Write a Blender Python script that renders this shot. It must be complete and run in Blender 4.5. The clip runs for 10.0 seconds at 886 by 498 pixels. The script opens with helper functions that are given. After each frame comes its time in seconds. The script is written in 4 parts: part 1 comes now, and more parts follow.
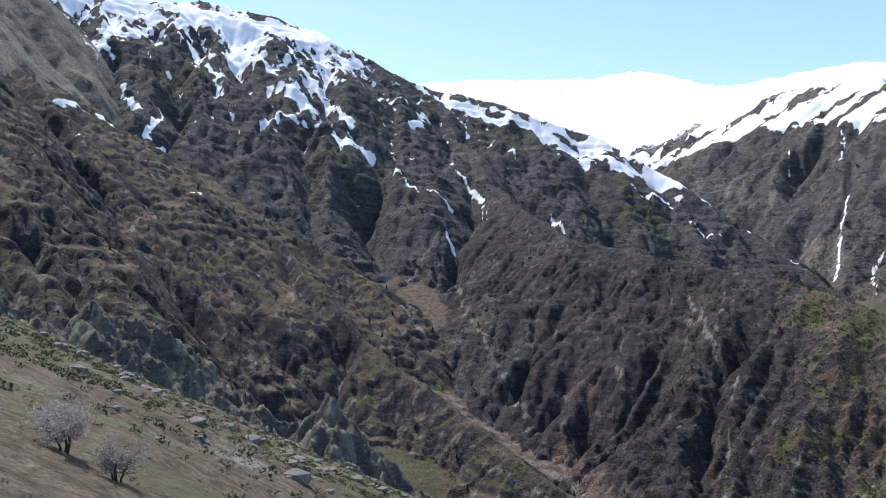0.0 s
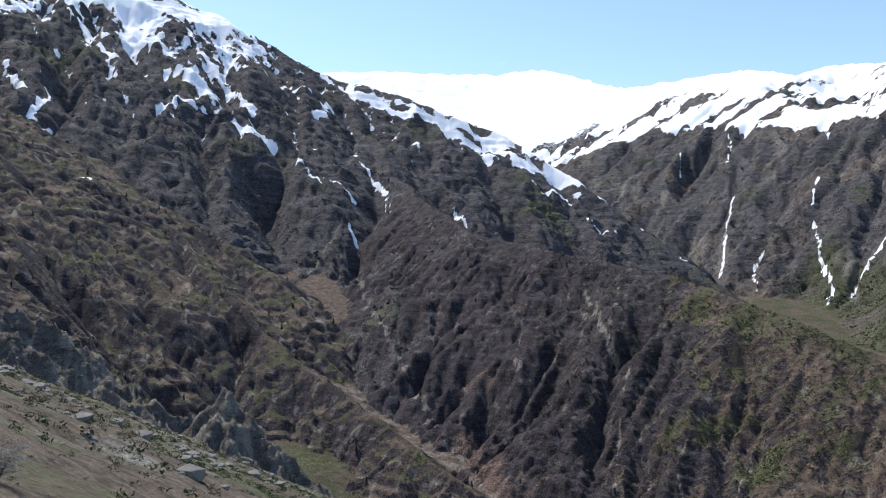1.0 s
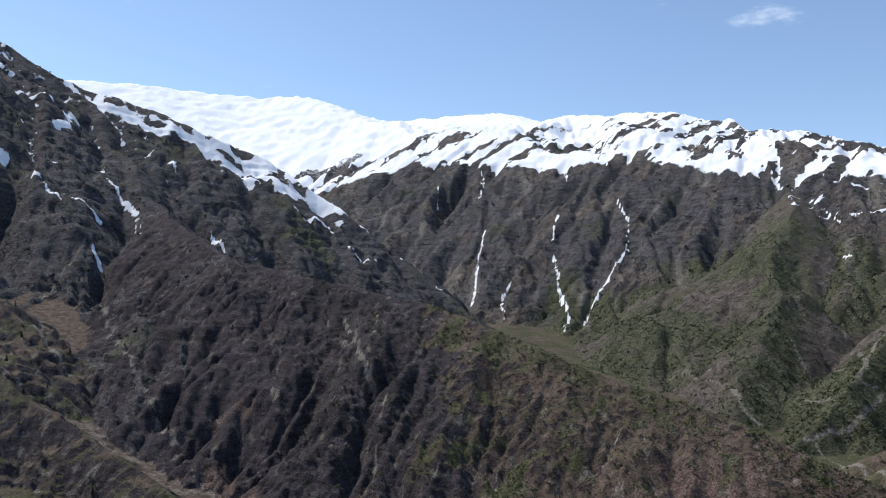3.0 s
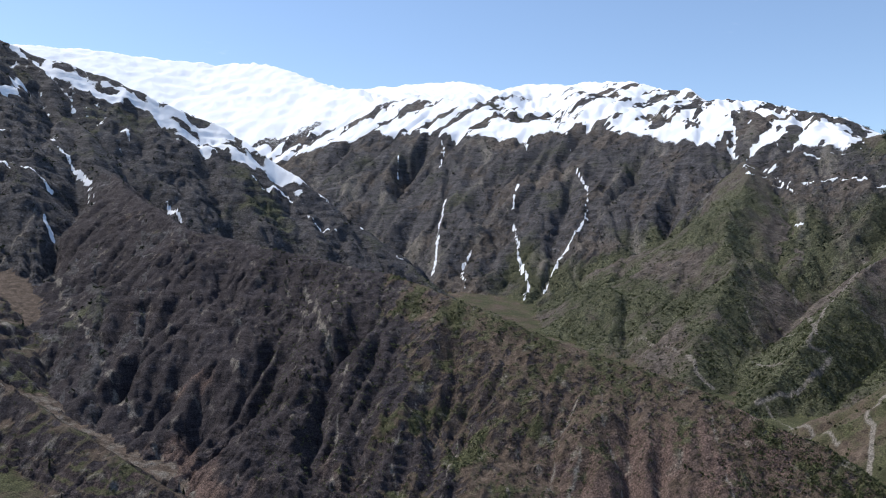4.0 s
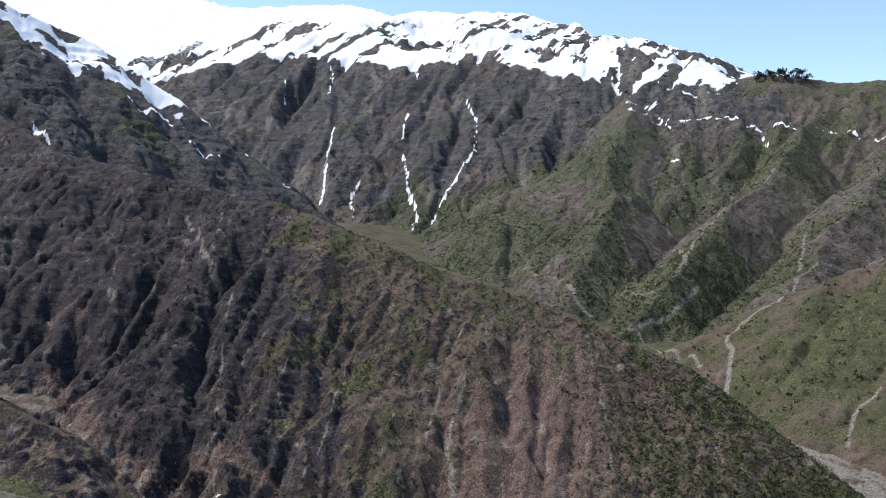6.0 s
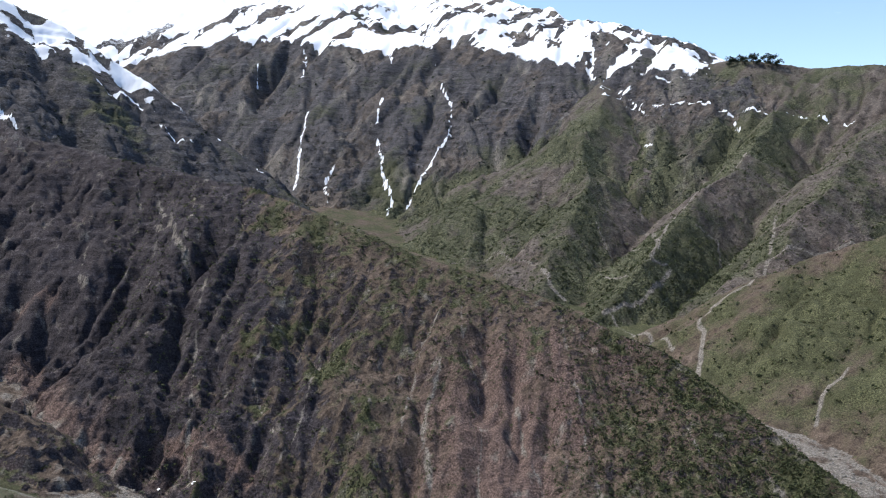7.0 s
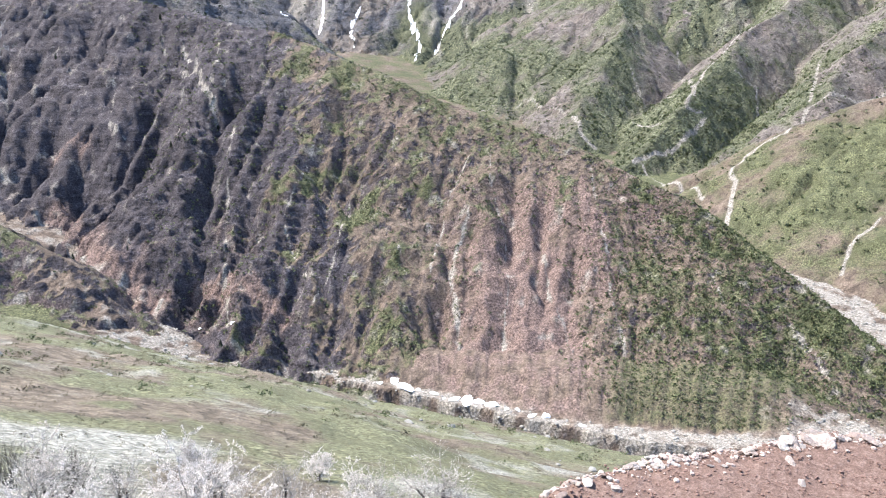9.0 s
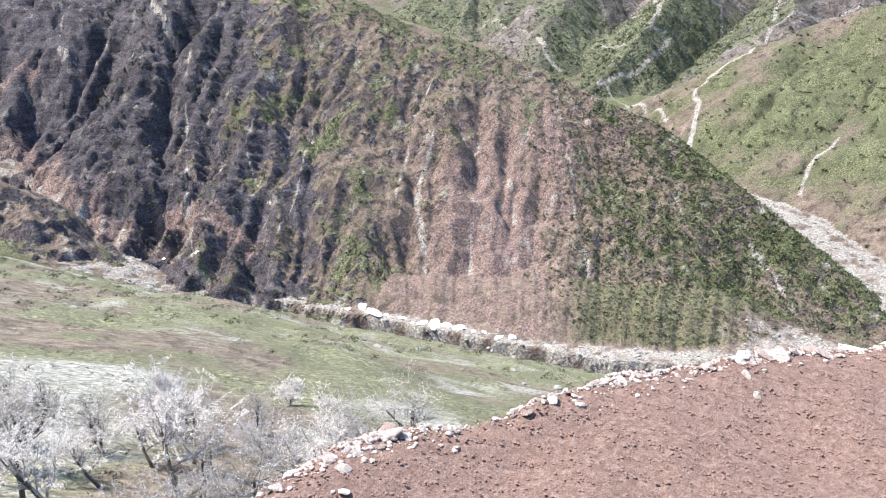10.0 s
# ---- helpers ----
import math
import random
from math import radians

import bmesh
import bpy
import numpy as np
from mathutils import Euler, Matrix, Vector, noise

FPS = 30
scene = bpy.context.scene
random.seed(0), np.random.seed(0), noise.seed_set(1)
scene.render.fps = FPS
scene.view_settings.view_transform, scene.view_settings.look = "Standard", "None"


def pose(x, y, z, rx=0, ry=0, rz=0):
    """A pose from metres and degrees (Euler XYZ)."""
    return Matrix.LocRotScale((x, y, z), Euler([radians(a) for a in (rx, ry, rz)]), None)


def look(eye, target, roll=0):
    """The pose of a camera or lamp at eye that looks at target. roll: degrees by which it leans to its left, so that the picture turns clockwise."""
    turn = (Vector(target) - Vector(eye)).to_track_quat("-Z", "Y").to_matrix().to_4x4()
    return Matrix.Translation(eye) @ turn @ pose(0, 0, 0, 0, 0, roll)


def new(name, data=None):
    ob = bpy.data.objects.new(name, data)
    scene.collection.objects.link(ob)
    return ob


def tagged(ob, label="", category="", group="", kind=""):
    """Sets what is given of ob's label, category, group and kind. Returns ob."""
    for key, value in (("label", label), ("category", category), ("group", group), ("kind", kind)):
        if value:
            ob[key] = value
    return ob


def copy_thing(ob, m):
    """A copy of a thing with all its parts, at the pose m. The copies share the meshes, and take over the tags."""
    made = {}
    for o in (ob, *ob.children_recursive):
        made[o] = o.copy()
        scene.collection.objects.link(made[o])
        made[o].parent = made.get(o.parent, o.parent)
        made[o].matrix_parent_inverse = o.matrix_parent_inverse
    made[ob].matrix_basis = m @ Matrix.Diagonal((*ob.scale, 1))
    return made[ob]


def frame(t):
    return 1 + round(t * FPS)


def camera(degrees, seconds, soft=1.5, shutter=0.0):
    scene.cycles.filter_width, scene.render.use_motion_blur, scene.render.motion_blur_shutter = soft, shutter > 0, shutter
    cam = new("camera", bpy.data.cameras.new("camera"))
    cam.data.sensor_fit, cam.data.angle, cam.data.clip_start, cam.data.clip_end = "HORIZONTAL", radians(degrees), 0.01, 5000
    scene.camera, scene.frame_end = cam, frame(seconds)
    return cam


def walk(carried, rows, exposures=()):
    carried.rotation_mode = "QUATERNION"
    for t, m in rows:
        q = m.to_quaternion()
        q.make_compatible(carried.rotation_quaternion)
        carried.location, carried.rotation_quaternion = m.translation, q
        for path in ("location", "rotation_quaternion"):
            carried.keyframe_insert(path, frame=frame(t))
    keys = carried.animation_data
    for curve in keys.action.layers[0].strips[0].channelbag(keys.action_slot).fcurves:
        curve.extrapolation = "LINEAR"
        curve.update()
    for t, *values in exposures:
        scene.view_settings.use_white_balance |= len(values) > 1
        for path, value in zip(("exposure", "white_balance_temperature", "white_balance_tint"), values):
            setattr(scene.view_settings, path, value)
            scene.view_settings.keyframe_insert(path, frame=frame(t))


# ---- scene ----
cam = camera(58.35, 10.0, soft=1.0)
EYE = 220.0
# seconds, yaw, pitch, roll of a camera that turns where it is held
TURNS = [
    (0.0, -0.00, 3.00, 0.20),
    (0.5, -3.85, 2.80, 0.41),
    (1.0, -7.03, 2.54, 0.77),
    (1.5, -10.09, 3.80, 0.95),
    (2.0, -15.58, 5.57, 1.23),
    (2.5, -20.34, 5.51, 1.26),
    (3.0, -24.14, 4.79, 1.03),
    (3.2, -25.22, 4.50, 0.85),
    (4.5, -28.47, 1.57, 0.86),
    (5.0, -31.45, 0.74, 1.16),
    (5.5, -33.54, -1.72, 1.37),
    (6.0, -35.13, -2.30, 1.31),
    (6.2, -35.92, -2.25, 1.32),
    (7.3, -37.09, -4.73, 1.61),
    (7.5, -36.02, -6.67, 1.64),
    (8.0, -34.98, -9.83, 1.37),
    (8.5, -35.07, -11.27, 1.26),
    (9.0, -35.10, -14.31, 1.12),
    (9.5, -36.83, -17.05, 1.13),
    (10.0, -37.78, -19.65, 0.97),
]
walk(cam, [(t, pose(0, 0, EYE, 90 + pitch, 0, yaw) @ pose(0, 0, 0, 0, 0, roll)) for t, yaw, pitch, roll in TURNS],
     exposures=[(0.0, 0.75), (1.5, 0.5), (2.5, 0.22), (4.5, 0.35), (5.5, 0.5), (6.2, 0.65), (7.3, 0.65), (7.6, 1.15), (8.0, 1.8), (8.5, 2.1), (9.2, 2.27), (10.0, 2.25)])

# ---- light ----
SUN_BEARING, SUN_HEIGHT = -35.0, 56.0
world = bpy.data.worlds.new("sky")
scene.world = world
world.use_nodes = True
wt = world.node_tree
sky = wt.nodes.new("ShaderNodeTexSky")
sky.sky_type, sky.sun_disc = "NISHITA", False
sky.sun_elevation, sky.sun_rotation = radians(SUN_HEIGHT), radians(SUN_BEARING)
sky.altitude, sky.air_density, sky.dust_density, sky.ozone_density = 1200, 1.0, 0.4, 1.2
wt.nodes["Background"].inputs["Strength"].default_value = 0.15
# thin cloud wisps high in the sky
way = wt.nodes.new("ShaderNodeTexCoord")
stretch = wt.nodes.new("ShaderNodeMapping")
stretch.inputs["Scale"].default_value = (3.0, 3.0, 9.0)
wt.links.new(way.outputs["Generated"], stretch.inputs["Vector"])
wisp = wt.nodes.new("ShaderNodeTexNoise")
wisp.inputs["Scale"].default_value, wisp.inputs["Detail"].default_value, wisp.inputs["Roughness"].default_value = 2.2, 7, 0.6
wt.links.new(stretch.outputs[0], wisp.inputs["Vector"])
thin = wt.nodes.new("ShaderNodeMapRange")
thin.interpolation_type = "SMOOTHSTEP"
thin.inputs["From Min"].default_value, thin.inputs["From Max"].default_value, thin.inputs["To Max"].default_value = 0.64, 0.86, 0.55
wt.links.new(wisp.outputs[0], thin.inputs["Value"])
cloud = wt.nodes.new("ShaderNodeMix")
cloud.data_type = "RGBA"
cloud.inputs[7].default_value = (7.5, 7.8, 8.2, 1)
wt.links.new(thin.outputs[0], cloud.inputs[0])
wt.links.new(sky.outputs[0], cloud.inputs[6])
wt.links.new(cloud.outputs[2], wt.nodes["Background"].inputs["Color"])
sun = new("sun", bpy.data.lights.new("sun", "SUN"))
sun.data.energy, sun.data.angle, sun.data.color = 3.6, radians(0.53), (1.0, 0.96, 0.90)
sb, sh = radians(SUN_BEARING), radians(SUN_HEIGHT)
sun.matrix_world = look((0, 0, 0), (-math.sin(sb) * math.cos(sh), -math.cos(sb) * math.cos(sh), -math.sin(sh)))

# ---- materials ----
def shader(name, rough=0.9, spec=0.2):
    m = bpy.data.materials.new(name)
    m.use_nodes = True
    t = m.node_tree
    b = t.nodes["Principled BSDF"]
    b.inputs["Roughness"].default_value = rough
    b.inputs["Specular IOR Level"].default_value = spec
    return m, t, b


def node_noise(t, scale, detail=4.0, rough=0.6, coord=None):
    n = t.nodes.new("ShaderNodeTexNoise")
    n.inputs["Scale"].default_value, n.inputs["Detail"].default_value, n.inputs["Roughness"].default_value = scale, detail, rough
    if coord is not None:
        t.links.new(coord, n.inputs["Vector"])
    return n.outputs[0]


def node_ramp(t, value, stops):
    r = t.nodes.new("ShaderNodeValToRGB")
    while len(r.color_ramp.elements) < len(stops):
        r.color_ramp.elements.new(0.5)
    for e, (p, c) in zip(r.color_ramp.elements, stops):
        e.position, e.color = p, (*c, 1)
    t.links.new(value, r.inputs[0])
    return r.outputs[0]


def node_mix(t, fac, a, b, mode="MIX"):
    x = t.nodes.new("ShaderNodeMix")
    x.data_type, x.blend_type = "RGBA", mode
    for v, s in ((fac, x.inputs[0]), (a, x.inputs[6]), (b, x.inputs[7])):
        if isinstance(v, (int, float)):
            s.default_value = v
        elif isinstance(v, tuple):
            s.default_value = (*v, 1)
        else:
            t.links.new(v, s)
    return x.outputs[2]


def node_math(t, op, a, b=0.0, c=0.0, clamp=False):
    x = t.nodes.new("ShaderNodeMath")
    x.operation, x.use_clamp = op, clamp
    for v, s in zip((a, b, c), x.inputs):
        if isinstance(v, (int, float)):
            s.default_value = v
        else:
            t.links.new(v, s)
    return x.outputs[0]


def node_sharp(t, mask, grain, spread=0.6, soft=0.12):
    """A soft cover mask broken up by grain into patches with ragged edges."""
    g = node_math(t, "MULTIPLY_ADD", grain, spread, -0.5 * spread)
    v = node_math(t, "ADD", mask, g)
    m = t.nodes.new("ShaderNodeMapRange")
    m.interpolation_type = "SMOOTHSTEP"
    m.inputs["From Min"].default_value, m.inputs["From Max"].default_value = 0.5 - soft, 0.5 + soft
    t.links.new(v, m.inputs["Value"])
    return m.outputs[0]


def bump(t, b, height, strength, dist):
    n = t.nodes.new("ShaderNodeBump")
    n.inputs["Strength"].default_value, n.inputs["Distance"].default_value = strength, dist
    t.links.new(height, n.inputs["Height"])
    t.links.new(n.outputs[0], b.inputs["Normal"])


def mountain_material(name, size, earth, rock, grass, red, pale, relief):
    """Earth, rock, grass, red soil, pale scree and snow, laid by the two cover attributes. size: metres of the coarse grain."""
    m, t, b = shader(name, 0.92, 0.15)
    co = t.nodes.new("ShaderNodeTexCoord").outputs["Object"]
    big = node_noise(t, 0.25 / size, 5, 0.6, co)
    mid = node_noise(t, 1.0 / size, 6, 0.68, co)
    fine = node_noise(t, 5.0 / size, 5, 0.7, co)
    one, two = t.nodes.new("ShaderNodeSeparateColor"), t.nodes.new("ShaderNodeSeparateColor")
    for name_, s in (("cover", one), ("cover_two", two)):
        a = t.nodes.new("ShaderNodeAttribute")
        a.attribute_name = name_
        t.links.new(a.outputs["Color"], s.inputs[0])
    dark = lambda c, k: tuple(v * k for v in c)
    def grained(c, lo, hi, tex):
        return node_ramp(t, tex, [(0.36, dark(c, lo)), (0.5, c), (0.64, dark(c, hi))])
    col = grained(earth, 0.55, 1.5, mid)
    lie = t.nodes.new("ShaderNodeMapping")
    lie.inputs["Scale"].default_value, lie.inputs["Rotation"].default_value = (0.24 / size, 0.24 / size, 1.5 / size), (0.10, -0.20, 0.0)
    t.links.new(co, lie.inputs["Vector"])
    strata = node_noise(t, 1.0, 5, 0.7, lie.outputs[0])
    bed = node_math(t, "MULTIPLY_ADD", strata, 0.45, node_math(t, "MULTIPLY_ADD", fine, 0.3, node_math(t, "MULTIPLY", mid, 0.25)))
    bare = node_sharp(t, two.outputs[1], mid, 0.7, 0.2)
    col = node_mix(t, bare, col, node_ramp(t, bed, [(0.40, dark(rock, 0.4)), (0.49, rock), (0.55, dark(rock, 1.3)), (0.63, dark(rock, 2.3))]))
    col = node_mix(t, node_sharp(t, one.outputs[2], mid, 0.5, 0.3), col, grained(red, 0.65, 1.35, fine))
    gr = node_mix(t, node_sharp(t, big, mid, 0.5, 0.15), grained(grass, 0.6, 1.5, fine), dark(grass, 0.75))
    col = node_mix(t, node_sharp(t, one.outputs[1], mid, 0.9, 0.22), col, gr)
    col = node_mix(t, node_sharp(t, two.outputs[0], mid, 0.6, 0.25), col, grained(pale, 0.7, 1.25, fine))
    col = node_mix(t, 0.6, col, grained((1.0, 1.0, 1.0), 0.45, 1.6, fine), "MULTIPLY")
    grit = node_noise(t, 16.0 / size, 4, 0.75, co)
    col = node_mix(t, 0.38, col, grained((1.0, 1.0, 1.0), 0.40, 1.6, grit), "MULTIPLY")
    sn = node_sharp(t, one.outputs[0], node_math(t, "MULTIPLY_ADD", fine, 0.4, node_math(t, "MULTIPLY", mid, 0.6)), 1.0, 0.05)
    col = node_mix(t, sn, col, (0.86, 0.88, 0.92))
    t.links.new(col, b.inputs["Base Color"])
    h = node_math(t, "ADD", node_math(t, "MULTIPLY_ADD", strata, node_math(t, "MULTIPLY", bare, 0.6), mid), node_math(t, "MULTIPLY", fine, 0.45))
    bump(t, b, node_math(t, "MULTIPLY", h, node_math(t, "MULTIPLY_ADD", sn, -0.85, 1.0)), 1.0, relief)
    return m


ROCK, GRASS, RED, PALE = (0.044, 0.038, 0.042), (0.078, 0.081, 0.042), (0.126, 0.088, 0.076), (0.20, 0.180, 0.156)
MAT = {
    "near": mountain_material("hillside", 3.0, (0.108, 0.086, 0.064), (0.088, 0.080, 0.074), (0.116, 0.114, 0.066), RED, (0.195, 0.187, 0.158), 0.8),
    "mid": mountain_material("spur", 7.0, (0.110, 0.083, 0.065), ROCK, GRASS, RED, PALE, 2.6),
    # far grass is lighter and bluer than GRASS: distance haze put into the colour
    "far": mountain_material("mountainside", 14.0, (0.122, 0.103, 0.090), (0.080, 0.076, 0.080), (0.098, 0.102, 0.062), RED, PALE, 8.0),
}


def soil_material():
    m, t, b = shader("red_soil", 0.95, 0.1)
    co = t.nodes.new("ShaderNodeTexCoord").outputs["Object"]
    big, mid, fine = node_noise(t, 0.9, 4, 0.6, co), node_noise(t, 24, 6, 0.75, co), node_noise(t, 95, 5, 0.75, co)
    col = node_ramp(t, mid, [(0.34, (0.070, 0.042, 0.033)), (0.5, (0.122, 0.078, 0.062)), (0.66, (0.185, 0.130, 0.107))])
    col = node_mix(t, node_math(t, "MULTIPLY", big, 0.4), col, (0.150, 0.100, 0.082))
    col = node_mix(t, 0.6, col, node_ramp(t, fine, [(0.36, (0.4, 0.4, 0.4)), (0.64, (1.6, 1.6, 1.6))]), "MULTIPLY")
    t.links.new(col, b.inputs["Base Color"])
    bump(t, b, node_math(t, "ADD", mid, node_math(t, "MULTIPLY", fine, 0.35)), 0.8, 0.022)
    return m


MAT["bank"] = soil_material()
# ---- terrain: one sheet of ground all round, split into its mountains ----
def spot(bearing, height, dist):
    """A place by its bearing from the lookout (degrees, right of +y), its angle above the eye (degrees) and level distance (m)."""
    a = math.radians(bearing)
    return (dist * math.sin(a), dist * math.cos(a), EYE + dist * math.tan(math.radians(height)))


rng = np.random.default_rng(7)
PERM = np.concatenate([rng.permutation(512)] * 3).astype(np.int32)
TURN_X, TURN_Y = (f(np.arange(1536) % 512 * 2.399).astype(np.float32) for f in (np.cos, np.sin))
GRAD_X, GRAD_Y = TURN_X[PERM], TURN_Y[PERM]


def perlin(x, y):
    x0, y0 = np.floor(x), np.floor(y)
    fx, fy = (x - x0).astype(np.float32), (y - y0).astype(np.float32)
    xi, yi = x0.astype(np.int32) & 511, y0.astype(np.int32) & 511
    pa, pb = PERM[xi] + yi, PERM[xi + 1] + yi
    def dot(p, i, j):
        return GRAD_X[p + j] * (fx - i) + GRAD_Y[p + j] * (fy - j)
    u, v = fx * fx * fx * (fx * (fx * 6 - 15) + 10), fy * fy * fy * (fy * (fy * 6 - 15) + 10)
    a, b = dot(pa, 0, 0) * (1 - u) + dot(pb, 1, 0) * u, dot(pa, 0, 1) * (1 - u) + dot(pb, 1, 1) * u
    return 1.5 * (a * (1 - v) + b * v)


def fbm(x, y, size, octaves=4, gain=0.5, seed=0):
    total, amp, f = 0.0, 1.0, 1.0 / size
    for i in range(octaves):
        total = total + amp * perlin(x * f + 17.3 * seed + 5.1 * i, y * f - 9.7 * seed + 3.3 * i)
        amp, f = amp * gain, f * 2.03
    return total


def crags(x, y, size, octaves=4, gain=0.5, seed=0):
    """Ridged noise, 0 in the clefts to about 1 on sharp edges."""
    total, amp, f, norm = 0.0, 1.0, 1.0 / size, 0.0
    for i in range(octaves):
        total = total + amp * (1 - np.abs(perlin(x * f + 11.9 * seed + 7.7 * i, y * f + 4.1 * seed - 2.9 * i)) * 2)
        norm, amp, f = norm + amp, amp * gain, f * 2.1
    return total / norm


def step(a, b, v):
    t = np.clip((v - a) / (b - a), 0, 1)
    return t * t * (3 - 2 * t)


def line(X, Y, pts):
    """Nearest place on a polyline: distance, run along it, height there, side (+1 left of its way)."""
    best = np.full(X.shape, 1e9, np.float32)
    run, zz, side = np.zeros_like(best), np.zeros_like(best), np.ones_like(best)
    s0 = 0.0
    for (ax, ay, az), (bx, by, bz) in zip(pts[:-1], pts[1:]):
        dx, dy = bx - ax, by - ay
        length = math.hypot(dx, dy)
        u = np.clip(((X - ax) * dx + (Y - ay) * dy) / length ** 2, 0, 1)
        d = np.hypot(X - ax - u * dx, Y - ay - u * dy)
        m = d < best
        best = np.where(m, d, best)
        run = np.where(m, s0 + u * length, run)
        zz = np.where(m, az + u * (bz - az), zz)
        side = np.where(m, np.where(dx * (Y - ay) - dy * (X - ax) > 0, 1.0, -1.0), side)
        s0 += length
    return best, run, zz, side


def ridge(X, Y, pts, left, right):
    """A crest with an even slope to each side: height, distance from the crest, run along it."""
    out = np.full(X.shape, -1e9, np.float32)
    run = np.zeros_like(out)
    dist = np.zeros_like(out)
    s0 = 0.0
    for (ax, ay, az), (bx, by, bz) in zip(pts[:-1], pts[1:]):
        dx, dy = bx - ax, by - ay
        length = math.hypot(dx, dy)
        u = np.clip(((X - ax) * dx + (Y - ay) * dy) / length ** 2, 0, 1)
        d = np.hypot(X - ax - u * dx, Y - ay - u * dy)
        k = np.where(dx * (Y - ay) - dy * (X - ax) > 0, left, right)
        z = az + u * (bz - az) - k * d
        m = z > out
        out, run, dist = np.where(m, z, out), np.where(m, s0 + u * length, run), np.where(m, d, dist)
        s0 += length
    return out, dist, run


def near_slope(X, Y):
    d = np.hypot(X, Y)
    z = 217.6 - 0.432 * X - 0.249 * Y - 7.0 * (1 - np.exp(-d / 12.0))
    z = z - 11.0 * step(200, 370, 0.866 * X + 0.5 * Y)
    z = z + 2.2 * fbm(X, Y, 70, 4, 0.5, 1) * step(15, 120, d) + 0.25 * fbm(X, Y, 6, 3, 0.5, 2) * step(4, 20, d)
    return z + 1.2 * (crags(0.9 * X - 0.4 * Y, 0.2 * X + 0.3 * Y, 26, 3, 0.5, 4) - 0.5) * step(40, 150, d)


def bank_top(X, Y):
    rim = np.where(X > 1.3, 3.0 - 0.062 * (X - 1.3) ** 2, 3.0 - 0.62 * np.abs(1.3 - X) ** 1.3) + 0.10 * fbm(X, Y, 0.9, 3, 0.5, 5)
    over = Y - rim
    over = np.maximum(over, (np.hypot(X, Y) - 9.0) * 0.8)
    top = 217.6 + 0.05 * fbm(X, Y, 1.1, 4, 0.55, 6) + 0.07 * np.exp(-(np.abs(over) / 0.3) ** 2)
    return np.where(over > 0, top - 1.15 * over, top)


CREEK = [spot(-5.8, 1.0, 1150), spot(-2.6, -2.3, 995), spot(0.7, -5.5, 883), spot(4.7, -9.0, 789), spot(8.4, -12.8, 682), spot(10.7, -15.5, 631),
         spot(14.1, -18.4, 586), spot(18.5, -21.6, 542), spot(23.7, -24.1, 492), spot(29.7, -25.6, 459), spot(36.8, -26.9, 435), spot(43.2, -27.9, 417),
         spot(49.6, -28.4, 408), spot(54.4, -28.4, 408), spot(62.0, -27.3, 425), spot(75.0, -24.5, 480), spot(95.0, -20.0, 600)]
RIVER = [spot(32.6, -0.8, 1700), spot(36.3, -3.6, 1400), spot(40.8, -4.9, 1250), spot(46.8, -7.9, 1020), spot(53.7, -10.8, 850), spot(58.0, -13.0, 760),
         spot(62.0, -15.3, 680), spot(66.5, -18.4, 610), spot(72.0, -21.5, 540), spot(75.0, -23.5, 500)]


def valley(X, Y):
    dc, rc, zc, sc = line(X, Y, CREEK)
    dr, rr, zr, sr = line(X, Y, RIVER)
    low = step(560, 640, rc)
    width = 16 + 10 * low
    apron = low * (sc > 0) * step(66, 57, np.degrees(np.arctan2(X, Y)))
    terrace = zc + 10 * low + 0.10 * np.clip(dc - width, 0, 60) + 0.45 * apron * np.clip(dc - 20 - 12 * step(45, 52, np.degrees(np.arctan2(X, Y))), 0, 26)
    terrace = terrace + 4.5 * apron * (crags(11.5 * np.degrees(np.arctan2(X, Y)), 0.08 * dc, 30, 3, 0.55, 35) - 0.5) * step(20, 34, dc)
    cut = step(0, 2.6, dc - 7 - 2.2 * fbm(X, Y, 30, 4, 0.6, 8))
    creek = terrace - (1 - cut) * 10.5 * low
    river = zr + 0.08 * np.clip(dr - 34, 0, 80)
    near_river = step(-60, 60, dc - dr)
    z = creek * (1 - near_river) + river * near_river
    return z + 0.7 * fbm(X, Y, 9, 4, 0.55, 9), dc * sc, rc, dr, rr


LEFT_RIDGE = [spot(-46, 26, 1500), spot(-36, 23.5, 1680), spot(-29.3, 20.4, 1720)]
SNOW_CREST = [spot(-30, 21.0, 2050), spot(-21.9, 19.2, 1980), spot(-17.5, 19.5, 2000), spot(-14.0, 19.1, 2000), spot(-9.3, 18.3, 1980), spot(-5.6, 16.2, 1950),
              spot(-1.0, 14.3, 1900), spot(4.7, 13.2, 1850), spot(10.8, 11.0, 1790), spot(16.6, 7.6, 1700), spot(22.0, 3.7, 1600), spot(26.0, 0.4, 1500), spot(28.5, -2.0, 1430)]
SPUR_CREST = [spot(4.0, 7.5, 1400), spot(9.0, 3.7, 1030), spot(13.9, 2.8, 960), spot(18.6, 1.8, 880), spot(22.6, 0.9, 820), spot(26.7, -0.5, 770), spot(33.3, -3.0, 715),
              spot(37.3, -4.3, 690), spot(45.0, -6.9, 650), spot(52.2, -10.1, 612), spot(54.4, -11.5, 598), spot(62.4, -16.0, 560), spot(69.2, -20.8, 520)]
RIB_CREST = [spot(-36.0, 19.0, 1330), spot(-27.6, 13.9, 1380), spot(-19.4, 9.4, 1290), spot(-16.2, 6.4, 1190), spot(-9.8, 3.3, 1080), spot(-5.5, 0.8, 1010), spot(-2.5, -2.6, 945)]
